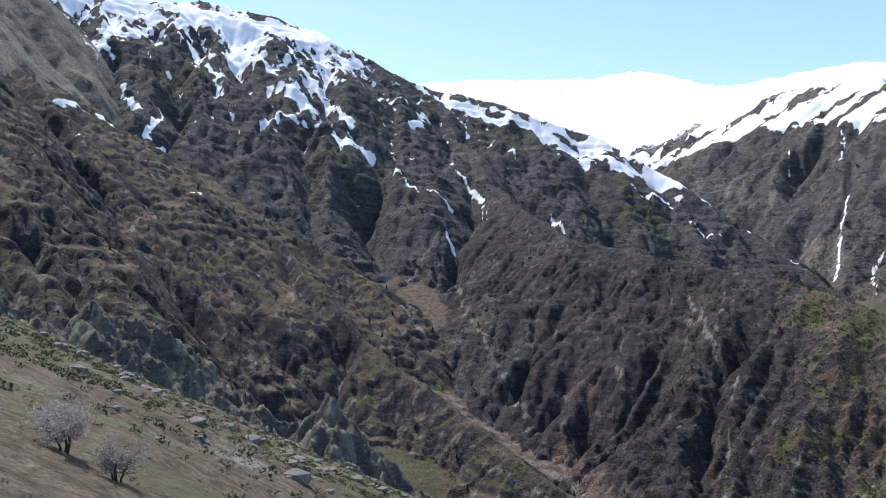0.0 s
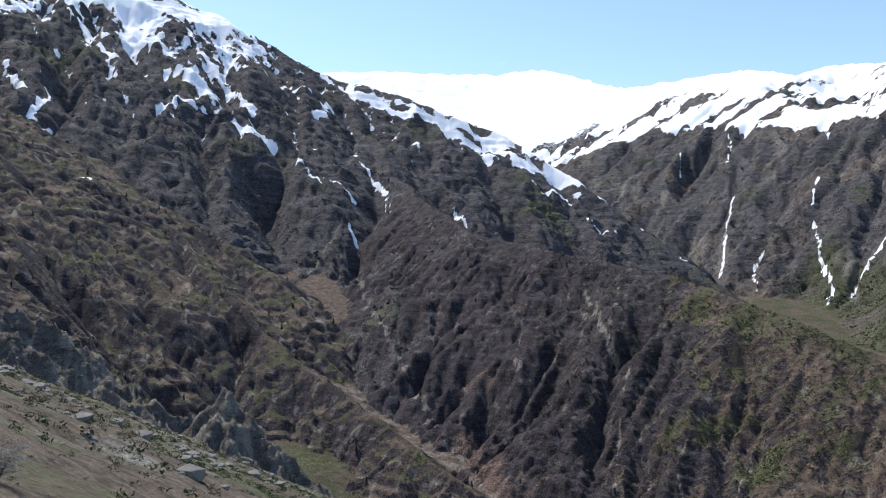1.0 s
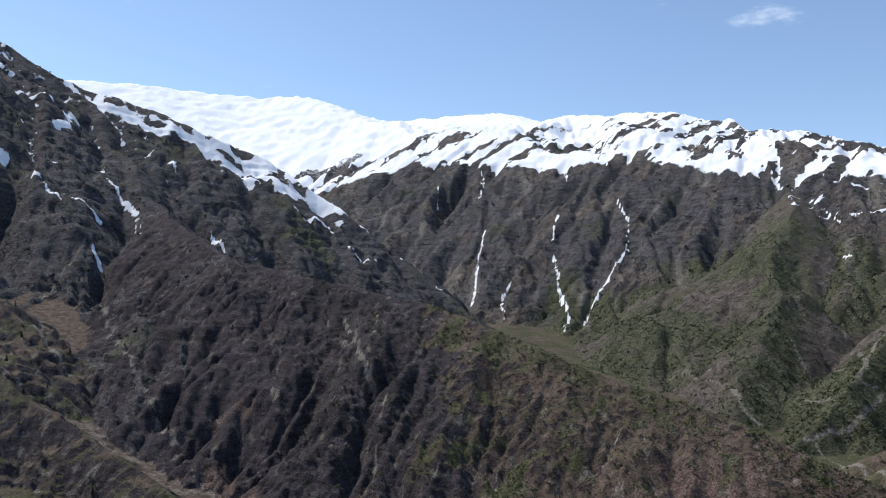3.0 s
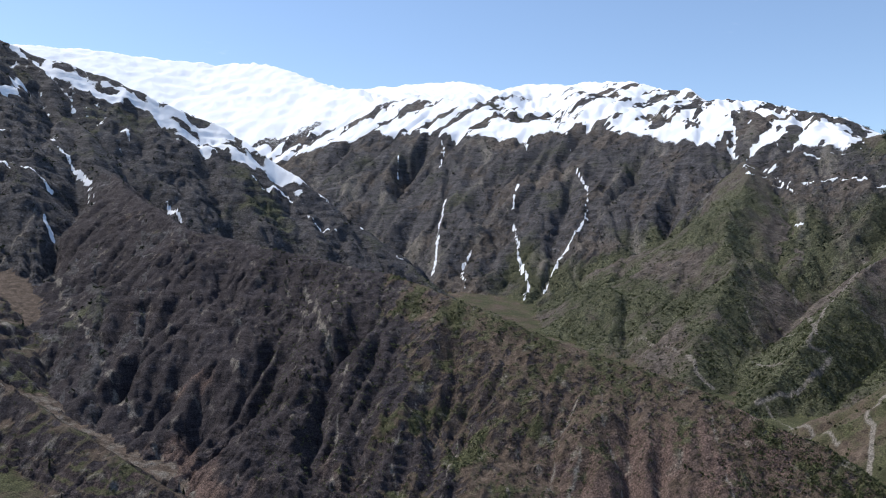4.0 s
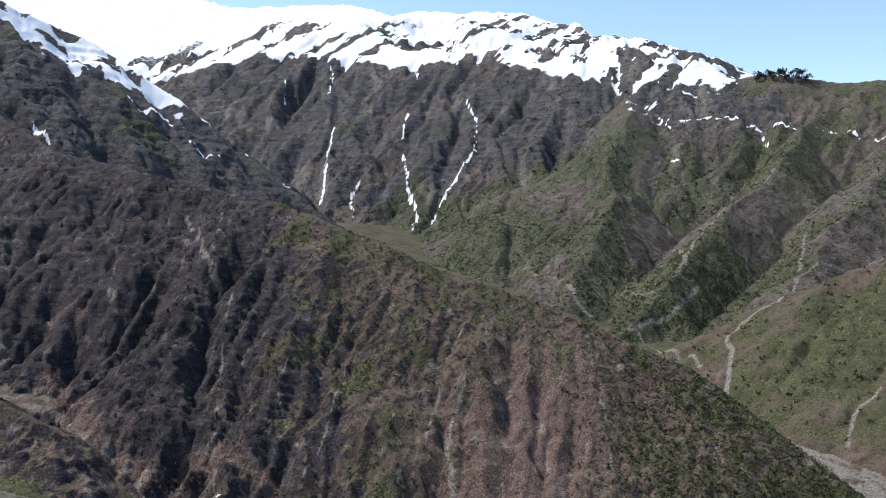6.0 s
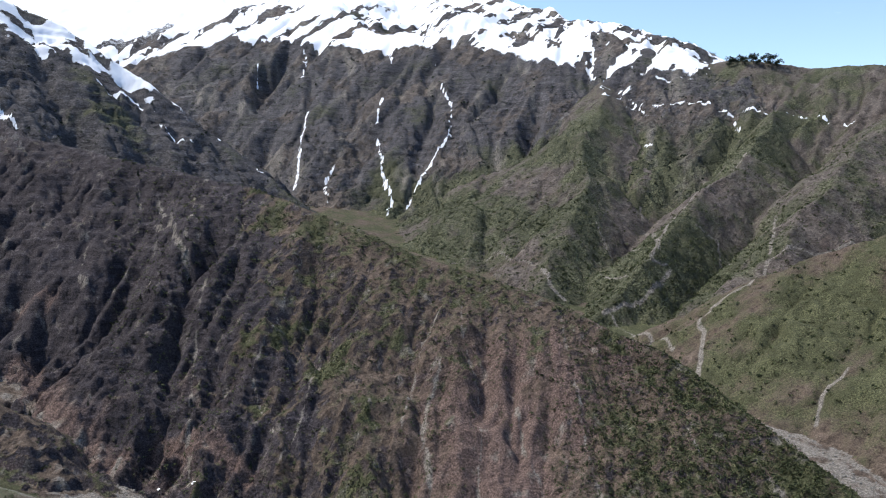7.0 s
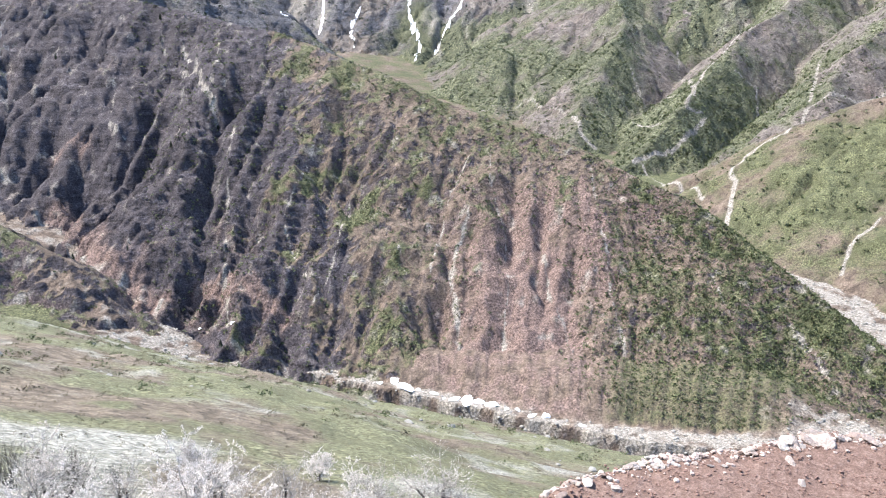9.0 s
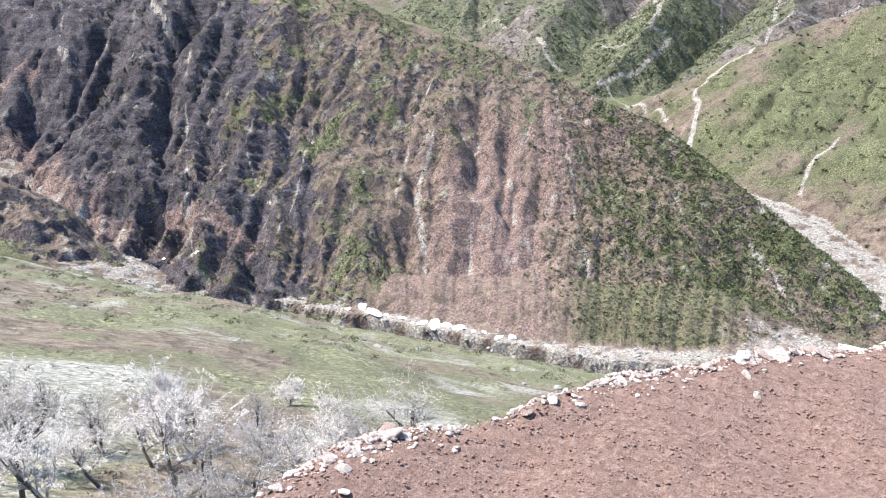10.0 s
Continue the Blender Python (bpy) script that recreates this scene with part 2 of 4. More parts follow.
LOW_RIB = [spot(-12.0, 3.6, 1060), spot(-9.0, 0.6, 930), spot(-5.8, -3.5, 830), spot(-0.9, -6.9, 740), spot(4.7, -11.0, 645), spot(8.7, -14.2, 590), spot(13.0, -18.6, 550)]
EAST_RIB = [spot(-1.0, 14.3, 1900), spot(3.0, 8.5, 1500), spot(5.5, 5.6, 1250), spot(9.0, 3.7, 1030)]
CLIFF = [spot(-40, 5.0, 420), spot(-29.2, 1.7, 425), spot(-24.3, -0.3, 432), spot(-20.7, -2.2, 440), spot(-15.2, -3.3, 450), spot(-9.0, -5.4, 450), spot(-6.3, -9.0, 436), spot(-5.0, -13.5, 425)]
FAR_CREST = [spot(-14, 13.5, 4400), spot(-1.1, 14.8, 4350), spot(3.0, 15.3, 4300), spot(9.1, 15.4, 4250), spot(14.0, 15.2, 4150), spot(19.2, 13.7, 4050), spot(24.0, 14.2, 3850),
             spot(28.1, 14.5, 3700), spot(31.4, 13.9, 3560), spot(33.0, 14.3, 3480), spot(40.3, 14.3, 3050), spot(42.6, 13.2, 2900), spot(48.6, 10.6, 2500), spot(53.7, 9.0, 2150)]
FAR_BROW = [spot(-12.0, 6.0, 2900), spot(6.0, 7.0, 2850), spot(14.0, 8.2, 2780), spot(16.9, 9.2, 2750), spot(20.8, 10.7, 2700), spot(26.5, 10.9, 2520), spot(31.0, 10.7, 2400), spot(37.1, 11.1, 2290), spot(41.9, 10.6, 2150), spot(47.9, 9.3, 1980), spot(58.0, 9.6, 1930)]
GREEN_CREST = [spot(47.8, 9.0, 2000), spot(53.7, 9.7, 2000), spot(57.9, 9.8, 1950), spot(62.3, 9.2, 1900), spot(72.0, 9.0, 1800), spot(95.0, 9.0, 1700)]
GREEN_ARM = [spot(47.9, 8.6, 1900), spot(47.8, 6.5, 1720), spot(47.2, 3.0, 1500), spot(45.8, -1.7, 1250), spot(44.0, -5.9, 1080)]
GREEN_ARM_TWO = [spot(60.0, 8.0, 1850), spot(58.1, 3.8, 1500), spot(55.7, 1.6, 1350), spot(53.3, -1.1, 1200), spot(51.3, -4.3, 1080), spot(47.8, -7.9, 990)]
GREEN_ARM_THREE = [spot(68.0, 8.0, 1750), spot(64.5, 4.0, 1400), spot(61.5, 0.0, 1180), spot(60.0, -2.6, 1060)]
RIGHT_CREST = [spot(88.0, 8.0, 1150), spot(74.0, 3.0, 1020), spot(66.0, -1.3, 950), spot(61.0, -3.4, 930), spot(57.5, -6.0, 900), spot(54.6, -9.8, 860)]

# the sheet's net: close in view of the lookout, open behind it
bearing = np.concatenate([np.arange(-180, -37, 6.5), np.arange(-36.0, 74.0, 0.15), np.arange(75.0, 180.0, 6.5)])
reach = np.concatenate([np.linspace(0.0, 0.8, 4, False), np.geomspace(0.8, 10, 70, False), np.geomspace(10, 60, 70, False), np.linspace(60, 390, 150, False), np.linspace(390, 720, 275, False), np.linspace(720, 1200, 170, False),
                        np.linspace(1200, 2050, 190, False), np.linspace(2050, 2800, 80, False), np.linspace(2800, 4350, 75, False), np.linspace(4350, 4800, 6)])
BE, RE = np.meshgrid(np.radians(bearing), reach, indexing="ij")
X, Y = (RE * np.sin(BE)).astype(np.float32), (RE * np.cos(BE)).astype(np.float32)
KIND = ["valley", "near", "bank", "cliff", "rib", "spur", "snow", "left", "far", "green", "right"]


# name: crest, slope left and right of its way, ribs (seed, depth, spacing, run-in), crags (depth, size, octaves, seed, run-in)
RIDGES = [
    ("cliff", CLIFF, 1.1, 1.0, (13, 10, 60, 4), (18, 26, 6, 12, 1), (7, 0.6)),
    ("rib", RIB_CREST, 0.66, 0.60, (21, 20, 80, 60), (8, 42, 6, 13, 5), (11, 0.45)),
    ("rib", LOW_RIB, 0.66, 0.62, (23, 15, 60, 50), (7, 34, 6, 13, 5), (8, 0.45)),
    ("spur", SPUR_CREST, 0.75, 0.71, (31, 8, 52, 60), (3.8, 20, 6, 14, 6), (7, 0.7)),
    ("snow", SNOW_CREST, 0.80, 0.74, (41, 30, 170, 300), (22, 90, 7, 15, 120), (18, 0.45)),
    ("snow", EAST_RIB, 0.72, 0.72, (43, 20, 90, 100), (14, 60, 7, 15, 30), (15, 0.45)),
    ("left", LEFT_RIDGE, 0.7, 1.0, (51, 14, 120, 200), (8, 60, 5, 16, 80), (1, 0)),
    ("green", GREEN_CREST, 0.6, 0.74, (71, 40, 130, 200), (7, 60, 6, 20, 1), (1, 0)),
    ("green", GREEN_ARM, 0.74, 0.58, (72, 16, 90, 160), (7, 60, 6, 20, 1), (1, 0)),
    ("green", GREEN_ARM_TWO, 0.80, 0.72, (73, 10, 70, 120), (7, 60, 6, 20, 1), (1, 0)),
    ("green", GREEN_ARM_THREE, 0.80, 0.70, (74, 10, 70, 120), (7, 60, 6, 20, 1), (1, 0)),
    ("right", RIGHT_CREST, 0.66, 0.60, (81, 18, 90, 150), (5, 60, 5, 22, 1), (1, 0)),
]


def heights(X, Y, plain=False):
    """Height, which mountain stands there, and the runs and distances that the covers go by, for flat arrays of places. plain: no crags and ledges."""
    none = np.full(X.shape, -1e9, np.float32)
    base, extra = [], {}
    far, bear = np.hypot(X, Y), np.degrees(np.arctan2(X, Y))
    bend = step(300, 700, far) * (6 + 0.011 * far)
    XB, YB = X + bend * fbm(X, Y, 170, 3, 0.5, 91), Y + bend * fbm(X, Y, 170, 3, 0.5, 92)
    for key, crest, l, r, ribs, rough, beds in RIDGES:
        base.append(ridge(XB, YB, crest, l, r))
    zf, df, sf = ridge(X, Y, FAR_CREST, 0.5, 0.36)
    db, rb, zb, sb_ = line(X, Y, FAR_BROW)
    edge = np.interp(bear, [math.degrees(math.atan2(p[0], p[1])) for p in FAR_BROW], [math.hypot(p[0], p[1]) for p in FAR_BROW])
    cut = (far < edge).astype(np.float32)
    rise = np.where(cut > 0.5, -0.70, 0.55) * db
    zf0 = np.where(far < 1500, -1e9, np.minimum(zf, zb + rise))
    near = near_slope(X, Y)
    top = np.maximum.reduce([near, zf0] + [z for z, d, s in base])
    layers = {k: none.copy() for k in KIND}
    layers["near"] = near
    layers["bank"] = bank_top(X, Y)
    dc, rc, dr, rr = (np.full(X.shape, 1e4, np.float32) for _ in range(4))
    m = np.hypot(X, Y) < 1900
    z, dc[m], rc[m], dr[m], rr[m] = valley(X[m], Y[m])
    layers["valley"][m] = z
    layers["valley"][~m] = 60.0
    extra.update(creek=np.abs(dc), creek_side=np.sign(dc), creek_run=rc, river=dr, river_run=rr)
    for (key, crest, l, r, ribs, rough, beds), (z, d, s) in zip(RIDGES, base):
        m = z > top - 1.6 * (ribs[1] + rough[0]) - 10
        x, y, zz, dd, ss = X[m], Y[m], z[m], d[m], s[m]
        if ribs[1]:
            if key in ("spur", "snow"):
                ss = (bear[m] - 43) * (1 - 0.0013 * dd) * 11.5 if key == "spur" else (bear[m] + 6) * (1 - 0.0003 * dd) * 30.0
            if key == "green":
                ss = ss + 22.0 * bear[m]
            warp = ss + (0.16 if key == "spur" else 0.2) * ribs[2] * fbm(x, y, ribs[2] * 1.5, 3, 0.5, ribs[0] + 3)
            smooth = 1 + 1.0 * step(26, 20, bear[m]) - 0.8 * step(43, 50, bear[m]) if key == "spur" else 1.0
            zz = zz + smooth * ribs[1] * (crags(warp, dd * 0.05, ribs[2], 2, 0.5, ribs[0]) - 0.55) * step(0, ribs[3], dd)
            fine = crags(warp + (0.05 if key == "spur" else 0.2) * ribs[2] * fbm(x, y, ribs[2] * 0.5, 2, 0.5, ribs[0] + 5), dd * 0.05, ribs[2] * 0.31, 2, 0.55, ribs[0] + 9)
            zz = zz + (0.17 if key == "spur" else 0.30) * ribs[1] * (fine - 0.5) * step(0, 0.5 * ribs[3], dd)
        if key == "spur":
            zz = zz + (13 - 9 * step(42, 50, bear[m])) * (crags(x + 0.5 * y, y, 85, 3, 0.5, 33) - 0.55) * step(0, 70, dd)
        hard = 1 + 1.5 * step(25, 19, bear[m]) if key == "spur" else 1.0
        zz = zz + (0.25 if plain else 1.0) * hard * rough[0] * (crags(x, y, rough[1], rough[2], 0.55, rough[3]) - 0.55) * step(0, rough[4], dd)
        if key == "cliff":
            zz = zz - 30 * step(0.0, 0.5, fbm(ss, 0 * ss, 45, 2, 0.5, 99))
        if beds[1] and not plain:
            lay = (zz + 0.12 * x + 5 * fbm(x, y, 90, 3, 0.5, 95)) / beds[0]
            ledge = np.floor(lay) + step(0.15, 0.6, lay - np.floor(lay)) - lay
            bare = step(30, 24, np.degrees(np.arctan2(x, y)) + 5 * fbm(x, y, 60, 3, 0.5, 96)) if key == "spur" else 1.0
            zz = zz + beds[0] * beds[1] * ledge * bare * step(5, 40, dd) * step(-0.4, 0.3, fbm(x, y, 120, 3, 0.5, 97))
        layers[key][m] = np.maximum(layers[key][m], zz)
        if key in ("spur", "snow") and key + "_d" not in extra:
            extra[key + "_d"], extra[key + "_s"] = d, s
    m = zf0 > top - 200
    x, y, db, rb, zb, cut, rise = X[m], Y[m], db[m], rb[m], zb[m], cut[m], rise[m]
    z = zf[m] + 55 * (crags(62 * bear[m] + 110 * fbm(x, y, 500, 3, 0.5, 64), df[m] * 0.16, 330, 3, 0.55, 61) - 0.55) * step(0, 500, df[m])
    face = zb + rise + cut * 40 * (crags(44 * bear[m] + 60 * fbm(x, y, 160, 3, 0.5, 18), db * 0.10, 150, 4, 0.55, 17) - 0.6) * step(0, 220, db)
    z = np.minimum(z, face)
    brow, run = np.full(X.shape, -1e4, np.float32), np.zeros_like(none)
    brow[m], run[m] = np.where(cut > 0.5, -db, db), rb
    extra.update(brow=brow, brow_run=run)
    layers["far"][m] = z + 22 * (crags(x, y, 150, 5, 0.55, 19) - 0.5) + cut * 17 * (crags(x, y, 46, 5, 0.6, 24) - 0.5)
    stack = np.stack([layers[k] for k in KIND])
    return stack.max(0), stack.argmax(0), extra


def erode(Z, soft, cell, rounds, talus):
    """Running water cuts gullies into a grid of heights and loose slopes slide after: the height lost, and the flow (log10 of cells drained)."""
    ny, nx = Z.shape
    Z, start = Z.astype(np.float64), Z.astype(np.float64)
    here = np.arange(ny * nx)
    A = np.ones(ny * nx)
    ways = [(i, j, cell * math.hypot(i, j)) for i in (-1, 0, 1) for j in (-1, 0, 1) if i or j]
    soft = soft.copy()
    soft[:2], soft[-2:], soft[:, :2], soft[:, -2:] = 0, 0, 0, 0
    for k in range(rounds):
        best, to, drop, low = np.full(Z.shape, -1e9), np.zeros(Z.shape, np.int64), np.zeros(Z.shape), np.full(Z.shape, 1e9)
        for i, j, d in ways:
            other = np.roll(Z, (-i, -j), (0, 1))
            fall = (Z - other) / d
            m = fall > best
            best, drop = np.where(m, fall, best), np.where(m, Z - other, drop)
            to = np.where(m, i * nx + j, to)
            low = np.minimum(low, other)
        pit = best <= 0
        target = np.clip(here + to.ravel(), 0, ny * nx - 1)
        for _ in range(8):
            A = 1 + np.bincount(target, weights=np.where(pit.ravel(), 0, A), minlength=ny * nx)
        cut = np.minimum(soft * np.sqrt(A.reshape(Z.shape)) * np.maximum(best, 0), 0.6 * np.maximum(drop, 0))
        slide = (soft > 0) * 0.25 * np.clip(best - talus, 0, 1) * cell
        Z = Z - cut - slide + np.where(pit & (soft > 0), 0.6 * (low - Z) + 0.02, 0)
    return (Z - start).astype(np.float32), np.log10(A.reshape(Z.shape)).astype(np.float32)


WATER = {"spur": 1.0, "rib": 0.9, "snow": 1.0, "left": 0.5, "cliff": 0.4, "far": 0.9, "green": 0.45, "right": 0.3}
CARVED = []
for x0, x1, y0, y1, cell, strength, rounds, talus in ((-760, 860, 120, 1400, 2.6, 0.011, 60, 1.2), (-1300, 2060, 560, 3000, 6.5, 0.026, 60, 1.15)):
    gx, gy = np.meshgrid(np.arange(x0, x1, cell, dtype=np.float32), np.arange(y0, y1, cell, dtype=np.float32))
    gz, gl, _ = heights(gx.ravel(), gy.ravel(), True)
    kinds = np.array([WATER.get(k, 0.0) for k in KIND])[gl].reshape(gx.shape)
    wet = 1 - 0.7 * step(42, 50, np.degrees(np.arctan2(gx, gy))) * (np.hypot(gx, gy) < 760)
    patchy = wet * np.clip(0.8 + 1.3 * fbm(gx, gy, 30 * cell, 3, 0.5, 101), 0.12, 2.0)
    CARVED.append((x0, y0, cell, *erode(gz.reshape(gx.shape) + 0.25 * cell * fbm(gx, gy, 3 * cell, 2, 0.6, 102), strength * kinds * patchy, cell, rounds, talus)))


def sample(grid, x0, y0, cell, X, Y):
    """Height or flow between the points of a grid, zero outside it."""
    u, v = (X - x0) / cell, (Y - y0) / cell
    inside = (u > 1) & (v > 1) & (u < grid.shape[1] - 2) & (v < grid.shape[0] - 2)
    u, v = np.where(inside, u, 1), np.where(inside, v, 1)
    i, j = v.astype(np.int32), u.astype(np.int32)
    a, b = v - i, u - j
    out = (grid[i, j] * (1 - b) + grid[i, j + 1] * b) * (1 - a) + (grid[i + 1, j] * (1 - b) + grid[i + 1, j + 1] * b) * a
    return np.where(inside, out, 0).astype(np.float32)


def carved(X, Y):
    """What the water took from the ground, and the flow there: the fine grid near by, the coarse one beyond."""
    w = step(1330, 1130, np.hypot(X, Y)) * step(-740, -680, X) * step(850, 800, X)
    (ax, ay, ac, ad, af), (bx, by, bc, bd, bf) = CARVED
    loss = w * sample(ad, ax, ay, ac, X, Y) + (1 - w) * sample(bd, bx, by, bc, X, Y)
    return loss, w * sample(af, ax, ay, ac, X, Y) + (1 - w) * (sample(bf, bx, by, bc, X, Y) + 0.5)


Z, LABEL, EX = (v if isinstance(v, dict) else v.reshape(X.shape) for v in heights(X.ravel(), Y.ravel()))
EX = {k: v.reshape(X.shape) for k, v in EX.items()}
LOSS, FLOW = carved(X, Y)
Z = Z + LOSS

BEAR = np.degrees(BE)


def steepness(X, Y, Z):
    dz_r = np.gradient(Z, reach, axis=1)
    dz_b = np.gradient(Z, np.radians(bearing), axis=0) / np.maximum(RE, 0.5)
    return np.hypot(dz_r, dz_b)


SLOPE = steepness(X, Y, Z)
# half width (m) and way on the ground of snow-filled gullies, tracks, bare runnels, red soil and gravel
COULOIR_LINES_A = [
    (16, [(-662, 1774), (-558, 1734), (-424, 1527)]),
    (40, [(-609, 1845), (-485, 1835), (-360, 1877)]),
    (36, [(-481, 1822), (-418, 1677), (-343, 1611)]),
    (26, [(-363, 1703), (-291, 1585), (-247, 1529)]),
    (9, [(-300, 1697), (-224, 1600), (-179, 1516)]),
    (13, [(-338, 1447), (-273, 1493)]),
    (12, [(-253, 1533), (-194, 1460), (-135, 1458)]),
    (7, [(-597, 1133), (-554, 1194), (-509, 1209)]),
    (7, [(-523, 1242), (-496, 1267), (-466, 1312)]),
    (16, [(-686, 1493), (-638, 1460)]),
    (8, [(-589, 1433), (-533, 1359)]),
    (6, [(-557, 1574), (-545, 1574)]),
    (6, [(-497, 1305), (-498, 1400)]),
    (14, [(-70, 1628), (-37, 1710)]),
]
COULOIR_LINES_B = [
    (4, [(-39, 1383), (15, 1343)]),
    (4, [(27, 1491), (67, 1422), (83, 1215)]),
    (4, [(200, 1464), (219, 1420)]),
    (5, [(-175, 1674), (-80, 1713)]),
    (4, [(-85, 1403), (-43, 1351)]),
    (7, [(145, 1677), (154, 1645)]),
    (4, [(-336, 1049), (-325, 1052)]),
    (4, [(-463, 999), (-457, 1002)]),
    (30, [(-310, 1904), (-240, 1892)]),
    (3, [(5, 1249), (17, 1222)]),
]
COULOIR_LINES = COULOIR_LINES_A + COULOIR_LINES_B
CREST_SNOW_LINES = [
    (14, [(20, 1826), (84, 1797), (147, 1771)]),
    (16, [(148, 1789), (221, 1754), (279, 1728)]),
    (12, [(211, 1774), (308, 1750), (367, 1624)]),
    (18, [(372, 1646), (441, 1638), (485, 1574)]),
    (20, [(407, 1693), (456, 1648), (480, 1595)]),
    (4, [(377, 1567), (444, 1568), (478, 1469), (525, 1448)]),
    (4, [(502, 1574), (579, 1571)]),
    (6, [(279, 1728), (301, 1642)]),
    (3, [(626, 1426), (642, 1405)]),
    (5, [(-62, 1906), (20, 1822)]),
    (3, [(582, 1507), (585, 1502)]),
]
GULLY_SNOW_LINES_A = [
    (4.5, [(1134, 2281), (1115, 2185), (1041, 2065)]),
    (5, [(984, 1915), (894, 1775)]),
    (5, [(894, 1775), (842, 1691), (806, 1634)]),
    (4, [(912, 1639), (871, 1610), (834, 1528)]),
    (5, [(1305, 2022), (1226, 1883)]),
    (4, [(1113, 1755), (1054, 1685)]),
    (4.5, [(1039, 1652), (974, 1529), (939, 1435), (887, 1372)]),
    (4, [(1243, 1677), (1213, 1591)]),
    (3, [(1213, 1591), (1132, 1489), (1057, 1462)]),
    (5, [(1057, 1462), (1006, 1432), (956, 1401)]),
    (3, [(990, 2255), (957, 2187)]),
    (4, [(1365, 1902), (1313, 1800)]),
    (4, [(1394, 1261), (1349, 1211), (1443, 1219), (1402, 1259)]),
]
GULLY_SNOW_LINES_B = [
    (3, [(1380, 1197), (1448, 1084), (1475, 991), (1497, 916)]),
    (2.5, [(1419, 1198), (1374, 1098)]),
    (2.5, [(1299, 1049), (1299, 1028)]),
    (4, [(1502, 1189), (1544, 1127)]),
    (3, [(1468, 1346), (1523, 1255)]),
    (3, [(1497, 916), (1514, 832), (1525, 743)]),
    (3, [(1465, 958), (1437, 926)]),
]
GULLY_SNOW_LINES = GULLY_SNOW_LINES_A + GULLY_SNOW_LINES_B
SPUR_SCARS_A = [
    (1.3, [(452, 443), (436, 419), (416, 386), (404, 372), (381, 334), (347, 290)]),
    (1.1, [(404, 510), (383, 484), (380, 469), (371, 447), (346, 411), (328, 392), (302, 360)]),
    (2, [(358, 474), (341, 463), (321, 447), (311, 427), (304, 412), (286, 385)]),
    (1.1, [(385, 514), (361, 503), (336, 481), (305, 450)]),
    (1.2, [(386, 422), (368, 392), (361, 369), (347, 342)]),
    (1.1, [(472, 284), (468, 260), (457, 234)]),
    (0.9, [(457, 327), (445, 303), (443, 283)]),
    (0.9, [(321, 630), (292, 605), (262, 572), (239, 553), (237, 510)]),
]
SPUR_SCARS_B = [
    (1.2, [(247, 667), (221, 618), (204, 581), (191, 550), (176, 505)]),
    (0.9, [(294, 548), (266, 513), (249, 497), (228, 483)]),
    (0.9, [(297, 484), (293, 461)]),
    (1.1, [(189, 823), (164, 753), (178, 736)]),
    (3, [(253, 823), (245, 749), (238, 698)]),
    (2, [(271, 767), (246, 719)]),
    (1.4, [(238, 831), (238, 745)]),
]
SPUR_SCARS = SPUR_SCARS_A + SPUR_SCARS_B
CHANNEL_LINES = [
    (6, [(78, 747), (96, 699), (111, 626), (127, 591)]),
    (4, [(127, 591), (146, 560), (164, 541)]),
]
SPUR_GREEN = [
    (5, [(289, 588), (255, 559)]),
    (7, [(299, 538), (262, 505), (243, 494)]),
    (4, [(397, 548), (371, 535)]),
    (4, [(291, 490), (295, 464)]),
    (5, [(230, 610), (259, 634)]),
    (4, [(348, 516), (332, 507)]),
    (6, [(470, 409), (471, 370), (472, 330)]),
    (7, [(486, 277), (482, 250), (478, 218)]),
]
RED_LINES = [
    (13, [(111, 708), (119, 606)]),
    (12, [(119, 606), (146, 560)]),
    (8, [(119, 773), (140, 761)]),
    (7, [(176, 564), (213, 495)]),
    (7, [(437, 437), (423, 402)]),
    (6, [(448, 324), (462, 293)]),
]
RIB_SCARS = [
    (4, [(-40, 1140), (-47, 962), (-15, 901)]),
    (3, [(14, 1175), (32, 974), (57, 831), (79, 764)]),
    (2.5, [(-4, 1249), (-33, 1185), (-55, 1122)]),
    (1.6, [(-179, 952), (-151, 793)]),
    (2, [(-103, 1008), (-76, 1135)]),
    (2, [(-220, 1257), (-217, 1174)]),
    (1.5, [(-124, 949), (-64, 867)]),
    (2, [(-175, 701), (-138, 692)]),
    (3, [(-234, 1391), (-223, 1356)]),
]
TRACK_LINES_A = [
    (3, [(745, 658), (786, 653), (825, 650), (887, 667)]),
    (3, [(485, 362), (670, 465), (711, 491), (721, 505), (762, 517), (780, 483), (895, 533)]),
    (2.8, [(895, 533), (953, 517), (1028, 494)]),
    (3.4, [(868, 686), (919, 713), (1062, 777), (1099, 764), (1281, 813)]),
    (2.2, [(862, 768), (833, 694), (886, 672)]),
    (2.5, [(1156, 942), (893, 692)]),
    (2.2, [(936, 612), (1025, 690), (996, 709)]),
    (2, [(632, 327), (661, 338), (695, 333)]),
    (4, [(800, 825), (770, 775), (775, 754)]),
    (2, [(772, 1022), (838, 974), (809, 851)]),
    (2.5, [(916, 542), (1116, 654)]),
]
TRACK_LINES_B = [
    (2.2, [(754, 652), (722, 566), (687, 510)]),
    (2.5, [(1430, 1144), (1340, 1026), (1261, 877)]),
    (2, [(968, 878), (929, 755)]),
]
TRACK_LINES = TRACK_LINES_A + TRACK_LINES_B
SNOW_LINES = COULOIR_LINES + CREST_SNOW_LINES + GULLY_SNOW_LINES
SCAR_LINES = SPUR_SCARS + RIB_SCARS
